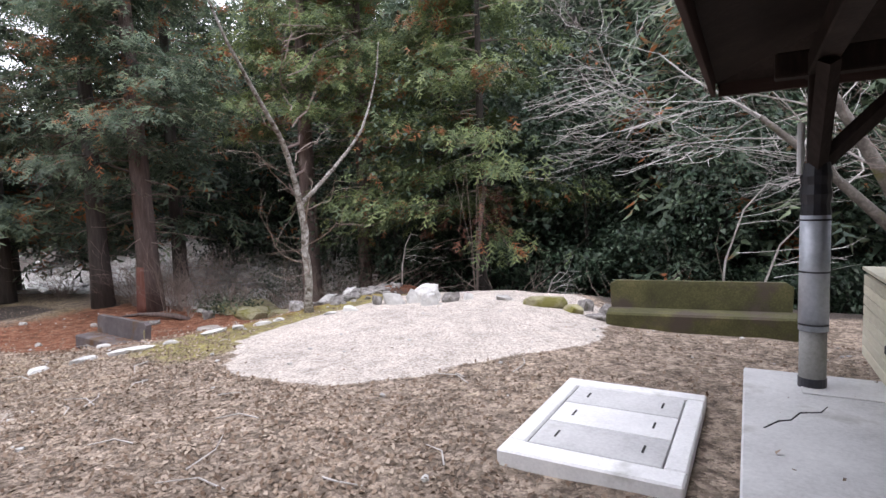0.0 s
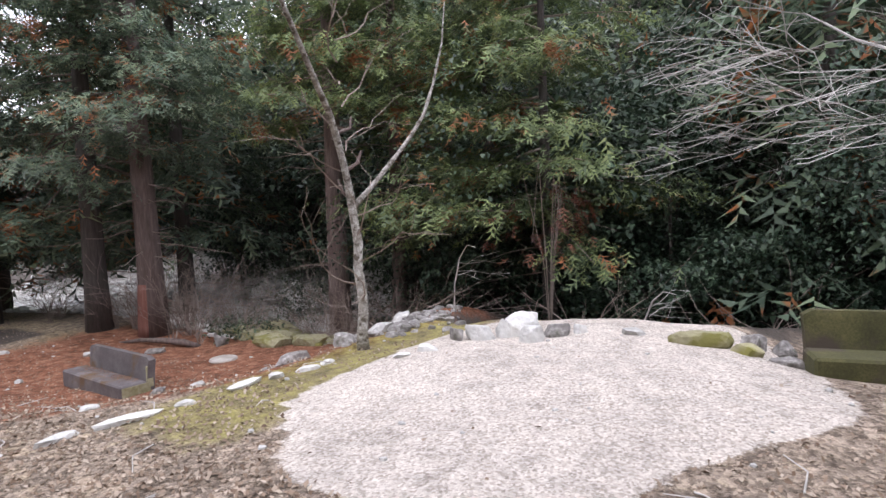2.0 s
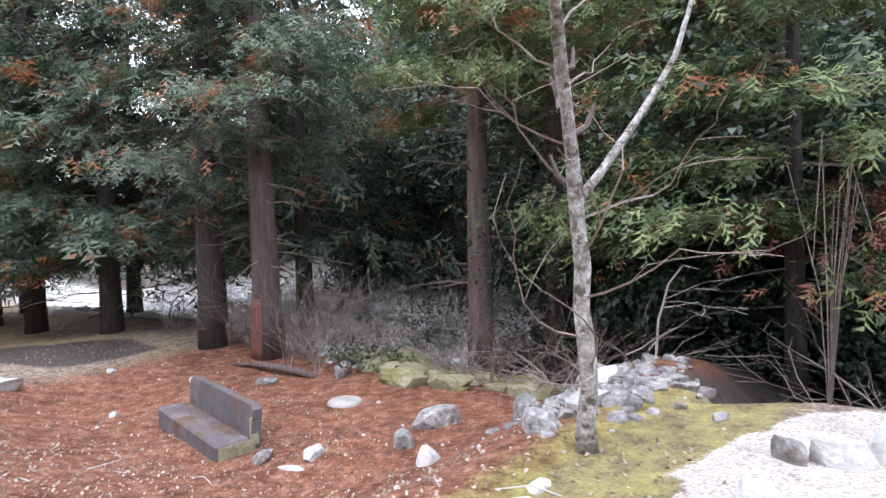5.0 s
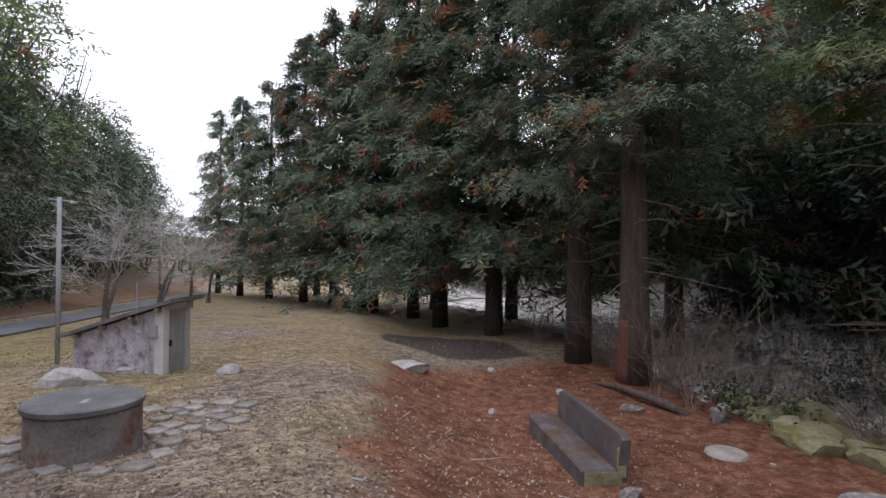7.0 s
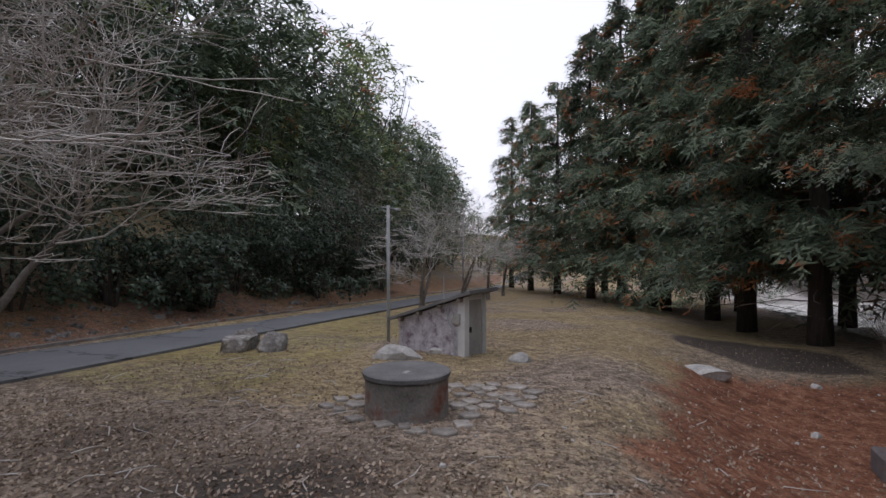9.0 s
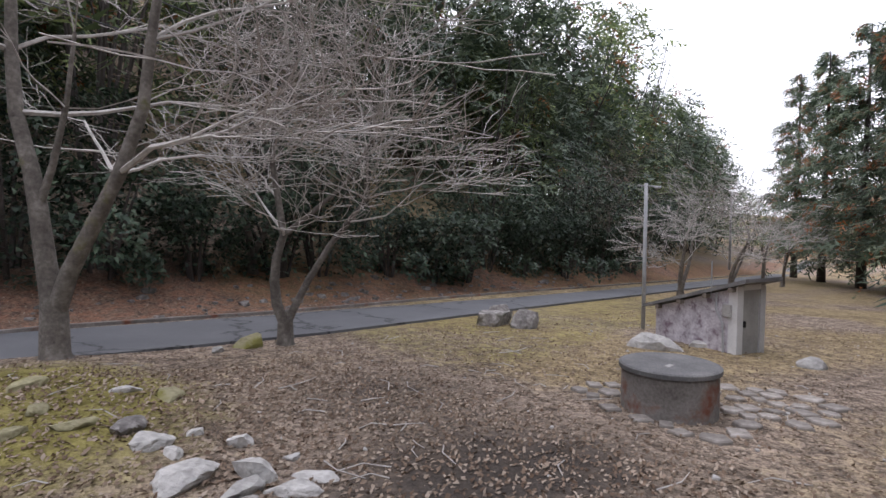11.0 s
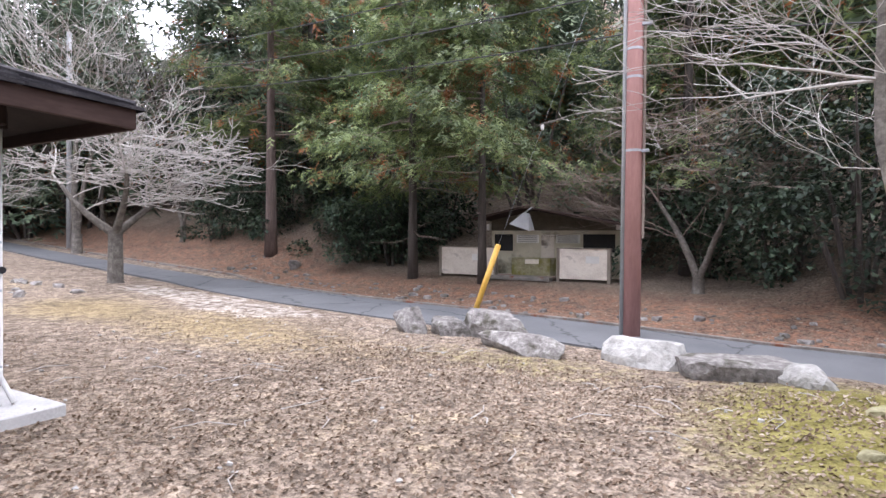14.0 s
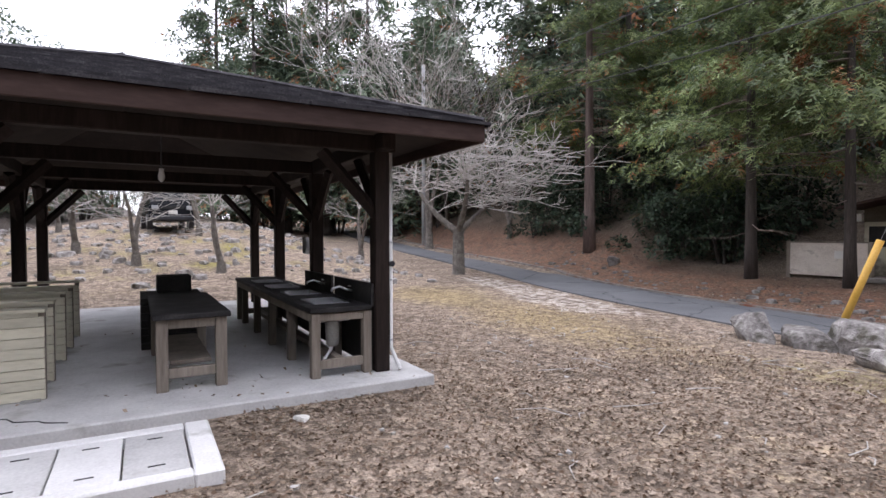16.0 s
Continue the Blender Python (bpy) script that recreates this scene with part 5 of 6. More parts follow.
def spray_mesh(name, material, points, seed, length, width, droop=0.3, plain=False):
    """Leaf sprays: a small pointed blade at each point, turned outwards."""
    r = np.random.RandomState(seed)
    p = np.asarray(points, float)
    n = len(p)
    yaw = np.arctan2(p[:, 1], p[:, 0]) + r.normal(0, 0.8, n)
    pitch = -droop + r.normal(0, 0.45, n)
    d = np.stack([np.cos(yaw) * np.cos(pitch), np.sin(yaw) * np.cos(pitch), np.sin(pitch)], 1)
    side = np.stack([-np.sin(yaw), np.cos(yaw), r.normal(0, 0.5, n)], 1)
    side /= np.linalg.norm(side, axis=1)[:, None]
    ln = length * r.uniform(0.6, 1.3, n)[:, None]
    wd = width * r.uniform(0.6, 1.3, n)[:, None]
    nrm = np.cross(d, side)
    v = np.empty((n, 4, 3))
    v[:, 0] = p
    v[:, 1] = p + d * ln * 0.45 + side * wd * 0.5 + nrm * wd * 0.15
    v[:, 2] = p + d * ln + nrm * ln * -0.12
    v[:, 3] = p + d * ln * 0.5 - side * wd * 0.5 + nrm * wd * 0.15
    c = 4
    if plain:
        c = 3
        v = np.stack([p - side * wd * 0.55, p + side * wd * 0.55 + d * ln * 0.15, v[:, 2]], 1)
    k = np.arange(n)[:, None] * c
    f = k + [0, 1, 2] if plain else np.concatenate([k + [0, 1, 2], k + [0, 2, 3]], 1).reshape(-1, 3)
    me = bpy.data.meshes.new(name)
    me.vertices.add(n * c)
    me.vertices.foreach_set("co", v.ravel())
    me.loops.add(len(f) * 3)
    me.loops.foreach_set("vertex_index", f.ravel().astype(np.int32))
    me.polygons.add(len(f))
    me.polygons.foreach_set("loop_start", np.arange(0, len(f) * 3, 3, dtype=np.int32))
    me.materials.append(material)
    me.update(calc_edges=True)
    return me


def frond_mesh(name, material, points, seed, length, blades=6, droop=0.35):
    """Feathered sprays: leaflets to both sides of a drooping spine, each spray one joined piece."""
    r = np.random.RandomState(seed)
    p = np.asarray(points, float)
    n = len(p)
    yaw = np.arctan2(p[:, 1], p[:, 0]) + r.normal(0, 0.75, n)
    pitch = -droop + r.normal(0, 0.35, n)
    d = np.stack([np.cos(yaw) * np.cos(pitch), np.sin(yaw) * np.cos(pitch), np.sin(pitch)], 1)
    side = np.stack([-np.sin(yaw), np.cos(yaw), r.normal(0, 0.45, n)], 1)
    side /= np.linalg.norm(side, axis=1)[:, None]
    size = (length * r.uniform(0.6, 1.3, n))[:, None]
    sag = r.uniform(0.1, 0.4, n)[:, None]
    down = np.array([[0.0, 0.0, -1.0]])
    verts = np.zeros((n, 2 * blades + 1, 3))
    for j in range(blades + 1):
        u = j / blades
        verts[:, j] = p + d * size * u + down * size * sag * u * u
    for j in range(blades):
        u = (j + 0.5) / blades
        out = (0.60 - 0.32 * u) * r.uniform(0.7, 1.25, n)[:, None]
        verts[:, blades + 1 + j] = p + d * size * (u + 0.26) + side * size * out * (1 if j % 2 else -1) + down * size * (sag * u * u + 0.10 * r.uniform(0, 1.6, n)[:, None])
    k = np.arange(n)[:, None] * (2 * blades + 1)
    f = np.concatenate([k + ([j, j + 1, blades + 1 + j] if j % 2 == 0 else [j + 1, j, blades + 1 + j]) for j in range(blades)], 1).reshape(-1, 3)
    me = bpy.data.meshes.new(name)
    me.vertices.add(n * (2 * blades + 1))
    me.vertices.foreach_set("co", verts.ravel())
    me.loops.add(len(f) * 3)
    me.loops.foreach_set("vertex_index", f.ravel().astype(np.int32))
    me.polygons.add(len(f))
    me.polygons.foreach_set("loop_start", np.arange(0, len(f) * 3, 3, dtype=np.int32))
    me.materials.append(material)
    me.update(calc_edges=True)
    return me


def limb_points(r, height, low, reach, limbs, per, power=0.8):
    """Points for sprays along drooping limbs of a conifer, in fans."""
    out = []
    lines = []
    for i in range(limbs):
        u = (i + r.uniform(0, 1)) / limbs
        z = low + (height - low) * u
        a = r.uniform(0, 2 * math.pi)
        ln = reach * (1 - u) ** power * r.uniform(0.65, 1.15) + 0.25
        rise = r.uniform(-0.25, 0.15)
        lines.append((z, a, ln, rise))
        for _ in range(max(2, int(per * 0.5 * (0.35 + ln / reach)))):
            w = r.uniform(0.2, 1.0) ** 0.7
            spread = ln * 0.2 * w
            q = ln * w
            out.append((math.cos(a) * q + r.gauss(0, spread), math.sin(a) * q + r.gauss(0, spread), z + rise * q - 0.10 * q * q / max(ln, 0.3) + r.gauss(-0.03, 0.06 + 0.03 * q)))
    return out, lines


def conifer(at, height, low, reach, radius, leaf, limbs, per, seed, label, bark=BARK_CEDAR, size=0.135, lean=(0, 0), dead=12):
    """A cedar: trunk with root flare, bare dead limbs low down, and a crown of drooping sprays."""
    r = random.Random(seed)
    t = thing("conifer", (at[0], at[1], gz(*at) - 0.05), label, "tree", group="conifers")
    line, rad = [], []
    for i in range(12):
        u = i / 11
        line.append((lean[0] * u * height + 0.04 * math.sin(3 * u + seed), lean[1] * u * height + 0.04 * math.cos(4 * u + seed), height * u))
        rad.append(radius * (1.12 if i == 0 else 1.0) * (1 - 0.86 * u))
    part("trunk", Shape().tube(line, rad, 14), bark, t, smooth=True)
    pts, lines = limb_points(r, height, low, reach, limbs, per)
    pts = [(x + lean[0] * z, y + lean[1] * z, z) for x, y, z in pts]
    part("crown", frond_mesh("crown", leaf, pts, seed, size * 1.8, 5), None, t)
    br = Shape()
    for z, a, ln, rise in lines:
        o = Vector((lean[0] * z, lean[1] * z, z))
        seg = [tuple(o + Vector((math.cos(a) * q, math.sin(a) * q, rise * q - 0.10 * q * q / max(ln, 0.3)))) for q in (0, ln * 0.35, ln * 0.7, ln * 0.95)]
        br.tube(seg, [0.03, 0.022, 0.014, 0.005], 4, False)
    for _ in range(dead):
        z = r.uniform(low * 0.35, low * 1.1)
        a = r.uniform(0, 2 * math.pi)
        ln = r.uniform(0.4, reach * 0.85)
        o = Vector((lean[0] * z, lean[1] * z, z))
        seg = [tuple(o + Vector((math.cos(a + 0.1 * q) * q, math.sin(a + 0.1 * q) * q, r.uniform(-0.1, 0.1) - 0.12 * q))) for q in (0, ln * 0.35, ln * 0.7, ln)]
        br.tube(seg, [0.018, 0.012, 0.009, 0.004], 4, False)
    tagged(part("limbwork", br, TWIG_BROWN, t), kind="stuff")
    return t


def grow(s, r, p, d, ln, rad, depth, spread, up, twist=0.25, fork=3, min_r=0.004):
    """A branch with its forks, for bare trees."""
    pts, rr = [tuple(p)], [rad]
    n = 4 if depth > 1 else 3
    for i in range(n):
        d = (d + Vector((r.gauss(0, twist), r.gauss(0, twist), r.gauss(0, twist * 0.6) + up))).normalized()
        if d.z < -0.2 + 3 * up:
            d.z = -0.2 + 3 * up
            d.normalize()
        p = p + d * (ln / n)
        pts.append(tuple(p))
        rr.append(max(min_r, rad * (1 - 0.45 * (i + 1) / n)))
    s.tube(pts, rr, 7 if rad > 0.04 else (5 if rad > 0.015 else 3), False)
    if depth == 0:
        return
    for i in range(fork):
        q = Vector(pts[-1]) if i == 0 else Vector(pts[r.randint(1, n)])
        a = r.uniform(0, 2 * math.pi)
        o = d.orthogonal().normalized()
        o = Matrix.Rotation(a, 3, d) @ o
        nd = (d + o * spread * r.uniform(0.6, 1.3)).normalized()
        nd.z *= 0.8
        grow(s, r, q, nd, ln * r.uniform(0.6, 0.85), rr[-1] * r.uniform(0.65, 0.95), depth - 1, spread, up, twist, fork, min_r)


def bare_tree(at, height, seed, label, stems, depth=5, fork=3, radius=0.12, spread=0.75, bark=BARK_CHERRY, twig=TWIG, up=0.02, name="bare_tree", min_r=0.004, fork_at=0.0, lines=()):
    """A leafless tree: stems from the root flare, then ever finer twigs."""
    r = random.Random(seed)
    t = thing(name, (at[0], at[1], gz(*at) - 0.04), label, "tree", group="leafless trees")
    tr, tw = Shape(), Shape()
    fl = max(0.25 * height / 5, fork_at)
    tr.tube([(0, 0, -0.05), (0, 0, 0.08), (0.0, 0.0, fl * 1.6)], [radius * 1.7, radius * 1.15, radius], 12, False)
    for dx, dy, dz, share in stems:
        d = Vector((dx, dy, dz)).normalized()
        p0 = Vector((0, 0, fl * 1.4))
        pts, rr, p = [tuple(p0)], [radius * share], p0
        ln = height * 0.42
        for i in range(4):
            d = (d + Vector((r.gauss(0, 0.10), r.gauss(0, 0.10), 0.06))).normalized()
            p = p + d * ln / 4
            pts.append(tuple(p))
            rr.append(radius * share * (1 - 0.14 * (i + 1)))
        tr.tube(pts, rr, 10, False)
        for i in range(5):
            q = Vector(pts[r.randint(2, 4)]) if i else p
            a = r.uniform(0, 2 * math.pi)
            nd = Vector((math.cos(a), math.sin(a), r.uniform(0.15, 0.9))).normalized() if i else d
            grow(tw, r, q, nd, height * r.uniform(0.24, 0.34), rr[-1] * (0.62 if i == 0 else 0.36), depth - 1, spread, up, 0.22, fork, min_r)
    for line, share, boughs in lines:
        n = len(line)
        rr = [radius * share * (1 - 0.6 * i / (n - 1)) for i in range(n)]
        tr.tube(line, rr, 10, False)
        for i in range(boughs):
            k = n - 1 if i == 0 else r.randint(n // 2, n - 1)
            a = r.uniform(0, 2 * math.pi)
            nd = Vector((math.cos(a), math.sin(a), r.uniform(0.08, 0.6))).normalized() if i else Vector((0, 0, 1))
            grow(tw, r, Vector(line[k]), nd, height * r.uniform(0.19, 0.28), max(0.010, rr[k] * r.uniform(0.3, 0.5)), depth - 1, spread, up, 0.2, fork, min_r)
    part("trunk", tr, bark, t, smooth=True)
    tagged(part("branchwork", tw, twig, t), kind="stuff")
    return t


def blob_points(r, count, size, lumps=14):
    """Points in the outer parts of a lumpy bush."""
    cs = [(Vector((r.gauss(0, 0.33), r.gauss(0, 0.33), r.uniform(0.1, 0.95))), r.uniform(0.16, 0.34)) for _ in range(lumps)]
    out = []
    for _ in range(count):
        c, rad = r.choice(cs)
        v = Vector((r.gauss(0, 1), r.gauss(0, 1), r.gauss(0.2, 1))).normalized() * rad * r.uniform(0.7, 1.08)
        p = c + v
        out.append((p.x * size[0], p.y * size[1], p.z * size[2]))
    return out


def dome_points(r, count, size):
    """Points over a rounded crown built of smaller heads, thin towards its shaded foot."""
    heads = []
    for _ in range(34):
        u = r.uniform(0.12, 0.97)
        a = r.uniform(0, 2 * math.pi)
        w = 0.46 * math.sqrt(max(0.03, 1 - (2 * u - 0.75) ** 2 / 1.6)) * r.uniform(0.75, 1.05)
        heads.append((Vector((w * math.cos(a), w * math.sin(a), u)), r.uniform(0.10, 0.20)))
    out = []
    for _ in range(count):
        c, rad = r.choice(heads)
        v = Vector((r.gauss(0, 1), r.gauss(0, 1), r.gauss(0.45, 0.8))).normalized() * rad * r.uniform(0.8, 1.08)
        out.append(((c.x + v.x) * size[0], (c.y + v.y) * size[1], (c.z + v.z * 0.75) * size[2]))
    return out


def shrub_kind(name, leaf, seed, count, size, leaf_size, label, category, stems=7, droop=0.35):
    r = random.Random(seed)
    t = thing(name, (0, 0, 0), label, category, group=name + " on the hillsides")
    pts = dome_points(r, count, size) if droop > 0.4 else blob_points(r, count, size)
    if droop > 0.4:
        part("foliage", frond_mesh("foliage", leaf, pts[::4], seed, leaf_size * 1.75, 4, 0.1), None, t)
    else:
        part("foliage", spray_mesh("foliage", leaf, pts, seed, leaf_size, leaf_size * 0.8, droop, True), None, t)
    s = Shape()
    for _ in range(stems):
        a, q = r.uniform(0, 6.28), r.uniform(0.2, 0.6)
        s.tube([(0.1 * math.cos(a), 0.1 * math.sin(a), -0.3), (q * 0.5 * size[0] * math.cos(a), q * 0.5 * size[1] * math.sin(a), size[2] * 0.4), (q * size[0] * math.cos(a), q * size[1] * math.sin(a), size[2] * 0.8)], [0.05, 0.035, 0.012], 5, False)
    tagged(part("stemwork", s, BARK_SHADED, t), kind="stuff")
    return t


# the riverside row
conifer((-16.1, 8.12), 16, 5.9, 2.8, 0.34, CEDAR_LEAF, 70, 280, 1, "tall cedar with red stripped bark at its foot", lean=(-0.02, 0.0), dead=40)
red = thing("bark_patch", (-16.1, 8.12, gz(-16.1, 8.12) - 0.03), "raw red patch of stripped bark on a cedar trunk", "bark")
part("patch", Shape().lathe((0, 0, 0), ((0.386, 0.0), (0.371, 0.3), (0.351, 0.7), (0.331, 1.1), (0.317, 1.36)), 14), BARK_RED, red, smooth=True)
root = thing("fallen_root", (-14.6, 7.4, gz(-14.6, 7.4)), "curved grey root lying on the red litter", "root")
part("root", Shape().tube([(-1.5, -0.2, 0.02), (-0.8, 0.0, 0.12), (0.0, 0.1, 0.16), (0.5, 0.3, 0.12), (0.8, 0.5, 0.0)], [0.03, 0.05, 0.07, 0.08, 0.07], 8), BARK_CEDAR, root, smooth=True)
conifer((-17.85, 7.62), 15, 4.2, 2.8, 0.31, CEDAR_LEAF, 70, 280, 2, "dark-trunked cedar on the river bank", BARK_SHADED, dead=14)
conifer((-12.1, 10.9), 16, 6.0, 2.6, 0.30, HINOKI_LEAF, 70, 280, 3, "tall cedar above the bank stones", dead=44)
conifer((-11.1, 12.2), 16, 5.4, 3.0, 0.22, HINOKI_LEAF, 70, 280, 4, "cedar standing behind on the far bank", dead=20)
ROW = ((-22.6, 6.7, 14), (-26.0, 5.5, 15), (-31.0, 5.0, 15), (-34.5, 3.2, 14), (-36.5, 2.6, 13), (-39.5, 0.9, 14), (-43.0, -1.2, 14), (-49.0, -4.3, 13), (-57.0, -8.0, 14), (-24.0, 10.5, 15), (-30.0, 9.5, 16), (-38.0, 7.0, 17), (-46, 3.5, 16), (-20.0, 11.5, 14), (-66, -12, 15), (-54, -1, 16))
for k, (x, y, h) in enumerate(ROW):
    conifer((x, y), h * 1.3, 2.3 if k < 9 else 2.6, 3.2 if k < 3 else 4.0, 0.29, CEDAR_LEAF, 100, 190 if k < 3 else (95 if k < 9 else 65), 20 + k, "dense dark cedar in the riverside row", BARK_SHADED, 0.25 if k < 3 else 0.37, dead=14 if k < 3 else 4)

birch = thing("slender_tree", (-6.72, 5.64, gz(-6.72, 5.64) - 0.05), "slender leaning tree with patchy grey lichen bark", "tree")
part("trunk", Shape().tube([(0, 0, 0), (0.0, -0.01, 0.25), (0.02, 0.01, 0.5), (0.0, 0.02, 0.8), (-0.03, 0.0, 1.1), (-0.03, 0.03, 1.4), (-0.03, -0.03, 1.7), (-0.02, -0.08, 1.95), (0.01, -0.17, 2.2), (0.04, -0.27, 2.45), (0.07, -0.38, 2.68), (0.18, -0.6, 2.92), (0.33, -0.92, 3.15), (0.55, -1.35, 3.45), (0.75, -1.85, 3.9), (0.9, -2.3, 4.5)], [0.09, 0.07, 0.064, 0.067, 0.059, 0.061, 0.053, 0.056, 0.047, 0.043, 0.045, 0.038, 0.034, 0.028, 0.02, 0.01], 12), BARK_BIRCH, birch, smooth=True)
part("limb", Shape().tube([(-0.06, 0.0, 1.86), (0.0, 0.25, 2.08), (0.03, 0.5, 2.3), (0.06, 0.78, 2.55), (0.1, 1.05, 2.82), (0.16, 1.32, 3.15), (0.22, 1.5, 3.6), (0.3, 1.65, 4.2), (0.34, 1.7, 4.8)], [0.042, 0.035, 0.034, 0.031, 0.029, 0.025, 0.02, 0.014, 0.007], 10), BARK_BIRCH, birch, smooth=True)
for z, a in ((1.95, 3.6), (2.3, 0.6), (2.5, 4.1), (2.75, 2.0)):
    part("broken_stub", Shape().tube([(-0.06, -0.04 - 0.3 * (z - 2), z), (-0.06 + 0.1 * math.cos(a), -0.04 + 0.1 * math.sin(a), z + 0.1), (-0.06 + 0.16 * math.cos(a), -0.04 + 0.16 * math.sin(a), z + 0.26)], [0.028, 0.022, 0.012], 6), BARK_CEDAR, birch)
bt = Shape()
for k in range(16):
    z = 0.6 + 0.28 * k
    grow(bt, rng, Vector((-0.02 * k, 0, z)), Vector((rng.uniform(-1, 1), rng.uniform(-1, 1), 0.3)).normalized(), 0.8, 0.012, 2, 0.8, 0.02, 0.3, 2, 0.003)
tagged(part("twigwork", bt, TWIG_BROWN, birch), kind="stuff")

withered = thing("withered_branch", (-5.9, 9.9, gz(-5.9, 9.9)), "hanging dead branch with rust-red needles", "branch")
wp = []
for k in range(9):
    a = rng.uniform(0, 6.28)
    q = rng.uniform(0.3, 0.9)
    wb = Shape().tube([(0, 0, 0), (0.1 * math.cos(a), 0.1 * math.sin(a), 1.6), (0.5 * q * math.cos(a), 0.5 * q * math.sin(a), 2.6 + 0.1 * k), (q * math.cos(a), q * math.sin(a), 2.5 - 0.12 * k + 0.4)], [0.009, 0.008, 0.007, 0.003], 5, False)
    part("stem", wb, TWIG_BROWN, withered)
    wp += [(q * math.cos(a) + rng.gauss(0, 0.16), q * math.sin(a) + rng.gauss(0, 0.16), 2.8 - 0.12 * k + rng.gauss(0, 0.22)) for _ in range(14)]
part("needles", frond_mesh("needles", foliage("rust_needles", (0.07, 0.025, 0.016), (0.15, 0.055, 0.035), (0.25, 0.11, 0.065)), wp, 71, 0.2, 6, 0.7), None, withered)
bent = thing("dead_limb", (-16.1, 8.12, gz(-16.1, 8.12) + 4.3), "long bent dead limb hanging from the cedar", "branch")
for k in range(7):
    z = -0.2 + 0.32 * k
    e = 1.3 + 0.35 * math.sin(k * 2.3)
    bl = Shape().tube([(-0.25, -0.1, z), (-0.9 * e, -0.35 * e, z + 0.35), (-1.7 * e, -0.7 * e, z - 0.1), (-2.2 * e, -0.9 * e, z - 0.75), (-2.1 * e, -1.0 * e, z - 1.2)], [0.035, 0.03, 0.022, 0.014, 0.006], 5, False)
    part("limb", bl, BARK_CEDAR, bent)


# leafless trees by the lane and beyond
bare_tree((-6.3, -5.25), 6.6, 201, "leafless cherry tree with two mossy trunks", (), radius=0.135, depth=5, min_r=0.0045, up=0.02, spread=0.66, fork_at=0.42, lines=(
    (((0, 0, 0.5), (0.05, -0.08, 1.1), (0.1, -0.14, 1.7), (0.14, -0.2, 2.1), (0.24, -0.46, 2.8), (0.26, -0.52, 3.5), (0.25, -0.5, 4.2), (0.32, -0.58, 5.2)), 0.86, 9),
    (((0, 0, 0.5), (-0.12, 0.16, 1.0), (-0.3, 0.4, 1.5), (-0.52, 0.64, 2.1), (-0.7, 0.88, 2.8), (-0.76, 0.97, 3.5), (-0.85, 1.1, 4.3)), 0.80, 9),
    (((0.1, -0.14, 1.7), (-0.02, 0.02, 2.2), (-0.12, 0.2, 2.8), (-0.2, 0.3, 3.6)), 0.36, 4)))
bare_tree((-8.98, -5.03), 4.8, 202, "small leafless cherry with a forked trunk", (), radius=0.105, depth=5, min_r=0.0045, up=0.025, spread=0.66, fork_at=0.25, lines=(
    (((0, 0, 0.3), (0.1, -0.06, 0.62), (0.13, -0.07, 0.95), (0.1, -0.05, 1.3), (0.02, 0.0, 1.6), (0.08, -0.03, 2.1), (0.13, -0.1, 2.6), (0.1, -0.1, 3.2)), 0.78, 7),
    (((0, 0, 0.3), (-0.14, 0.06, 0.62), (-0.3, 0.12, 0.95), (-0.6, 0.22, 1.45), (-0.86, 0.32, 1.8), (-1.12, 0.42, 2.15), (-1.1, 0.45, 2.9)), 0.6, 8),
    (((0.02, 0.0, 1.6), (-0.35, 0.2, 1.95), (-0.75, 0.4, 2.35), (-1.1, 0.7, 3.1)), 0.42, 5)))
bare_tree((10.9, -6.0), 5.0, 203, "pale leafless tree spreading low by the lane", ((0.6, 0.5, 0.62, 0.7), (-0.7, 0.3, 0.62, 0.65), (0.1, -0.8, 0.7, 0.6)), radius=0.18, depth=5, spread=0.8, min_r=0.011, up=0.0, fork_at=1.0)
bare_tree((1.75, 9.5), 7.5, 204, "pale leafless tree arching over the mossy bench", ((-0.45, -0.25, 1.0, 0.8), (-0.75, -0.15, 0.8, 0.6), (0.4, -0.3, 1.0, 0.6)), radius=0.16, depth=5, spread=0.7, min_r=0.005, up=-0.02, fork_at=0.6)
bare_tree((21.5, -9.8), 11.5, 205, "tall pale leafless tree at the lane's far side", ((0.08, 0.05, 1.0, 0.8), (-0.15, 0.1, 1.0, 0.65)), radius=0.2, depth=5, spread=0.5, min_r=0.012, up=0.10)
for k, (x, y, h) in enumerate(((-24, -5.6, 4.5), (-30, -6.0, 5), (-36, -6.4, 5), (-29, -11.5, 6), (-42, -7, 5), (13.0, 3.4, 4.5), (15.5, 5.2, 5), (11.8, 1.2, 4), (20, 1.5, 5), (24, 7, 5.5), (17, -4.6, 4.5), (-3.5, -11.5, 5.0), (-11, -10.5, 5.5), (2.6, 9.6, 6.5), (4.5, 11.0, 6.0), (17.5, -12.3, 11), (27, -13.6, 10))):
    bare_tree((x, y), h, 220 + k, "leafless grey-twigged tree standing on rough grass", ((0.25, 0.15, 1.0, 0.8), (-0.35, 0.1, 1.0, 0.65)), radius=0.12, depth=5 if k in (0, 3, 11, 12) else 4, fork=3, twig=TWIG_BROWN if k in (3, 11, 12, 13, 14, 15, 16) else TWIG, min_r=0.006)

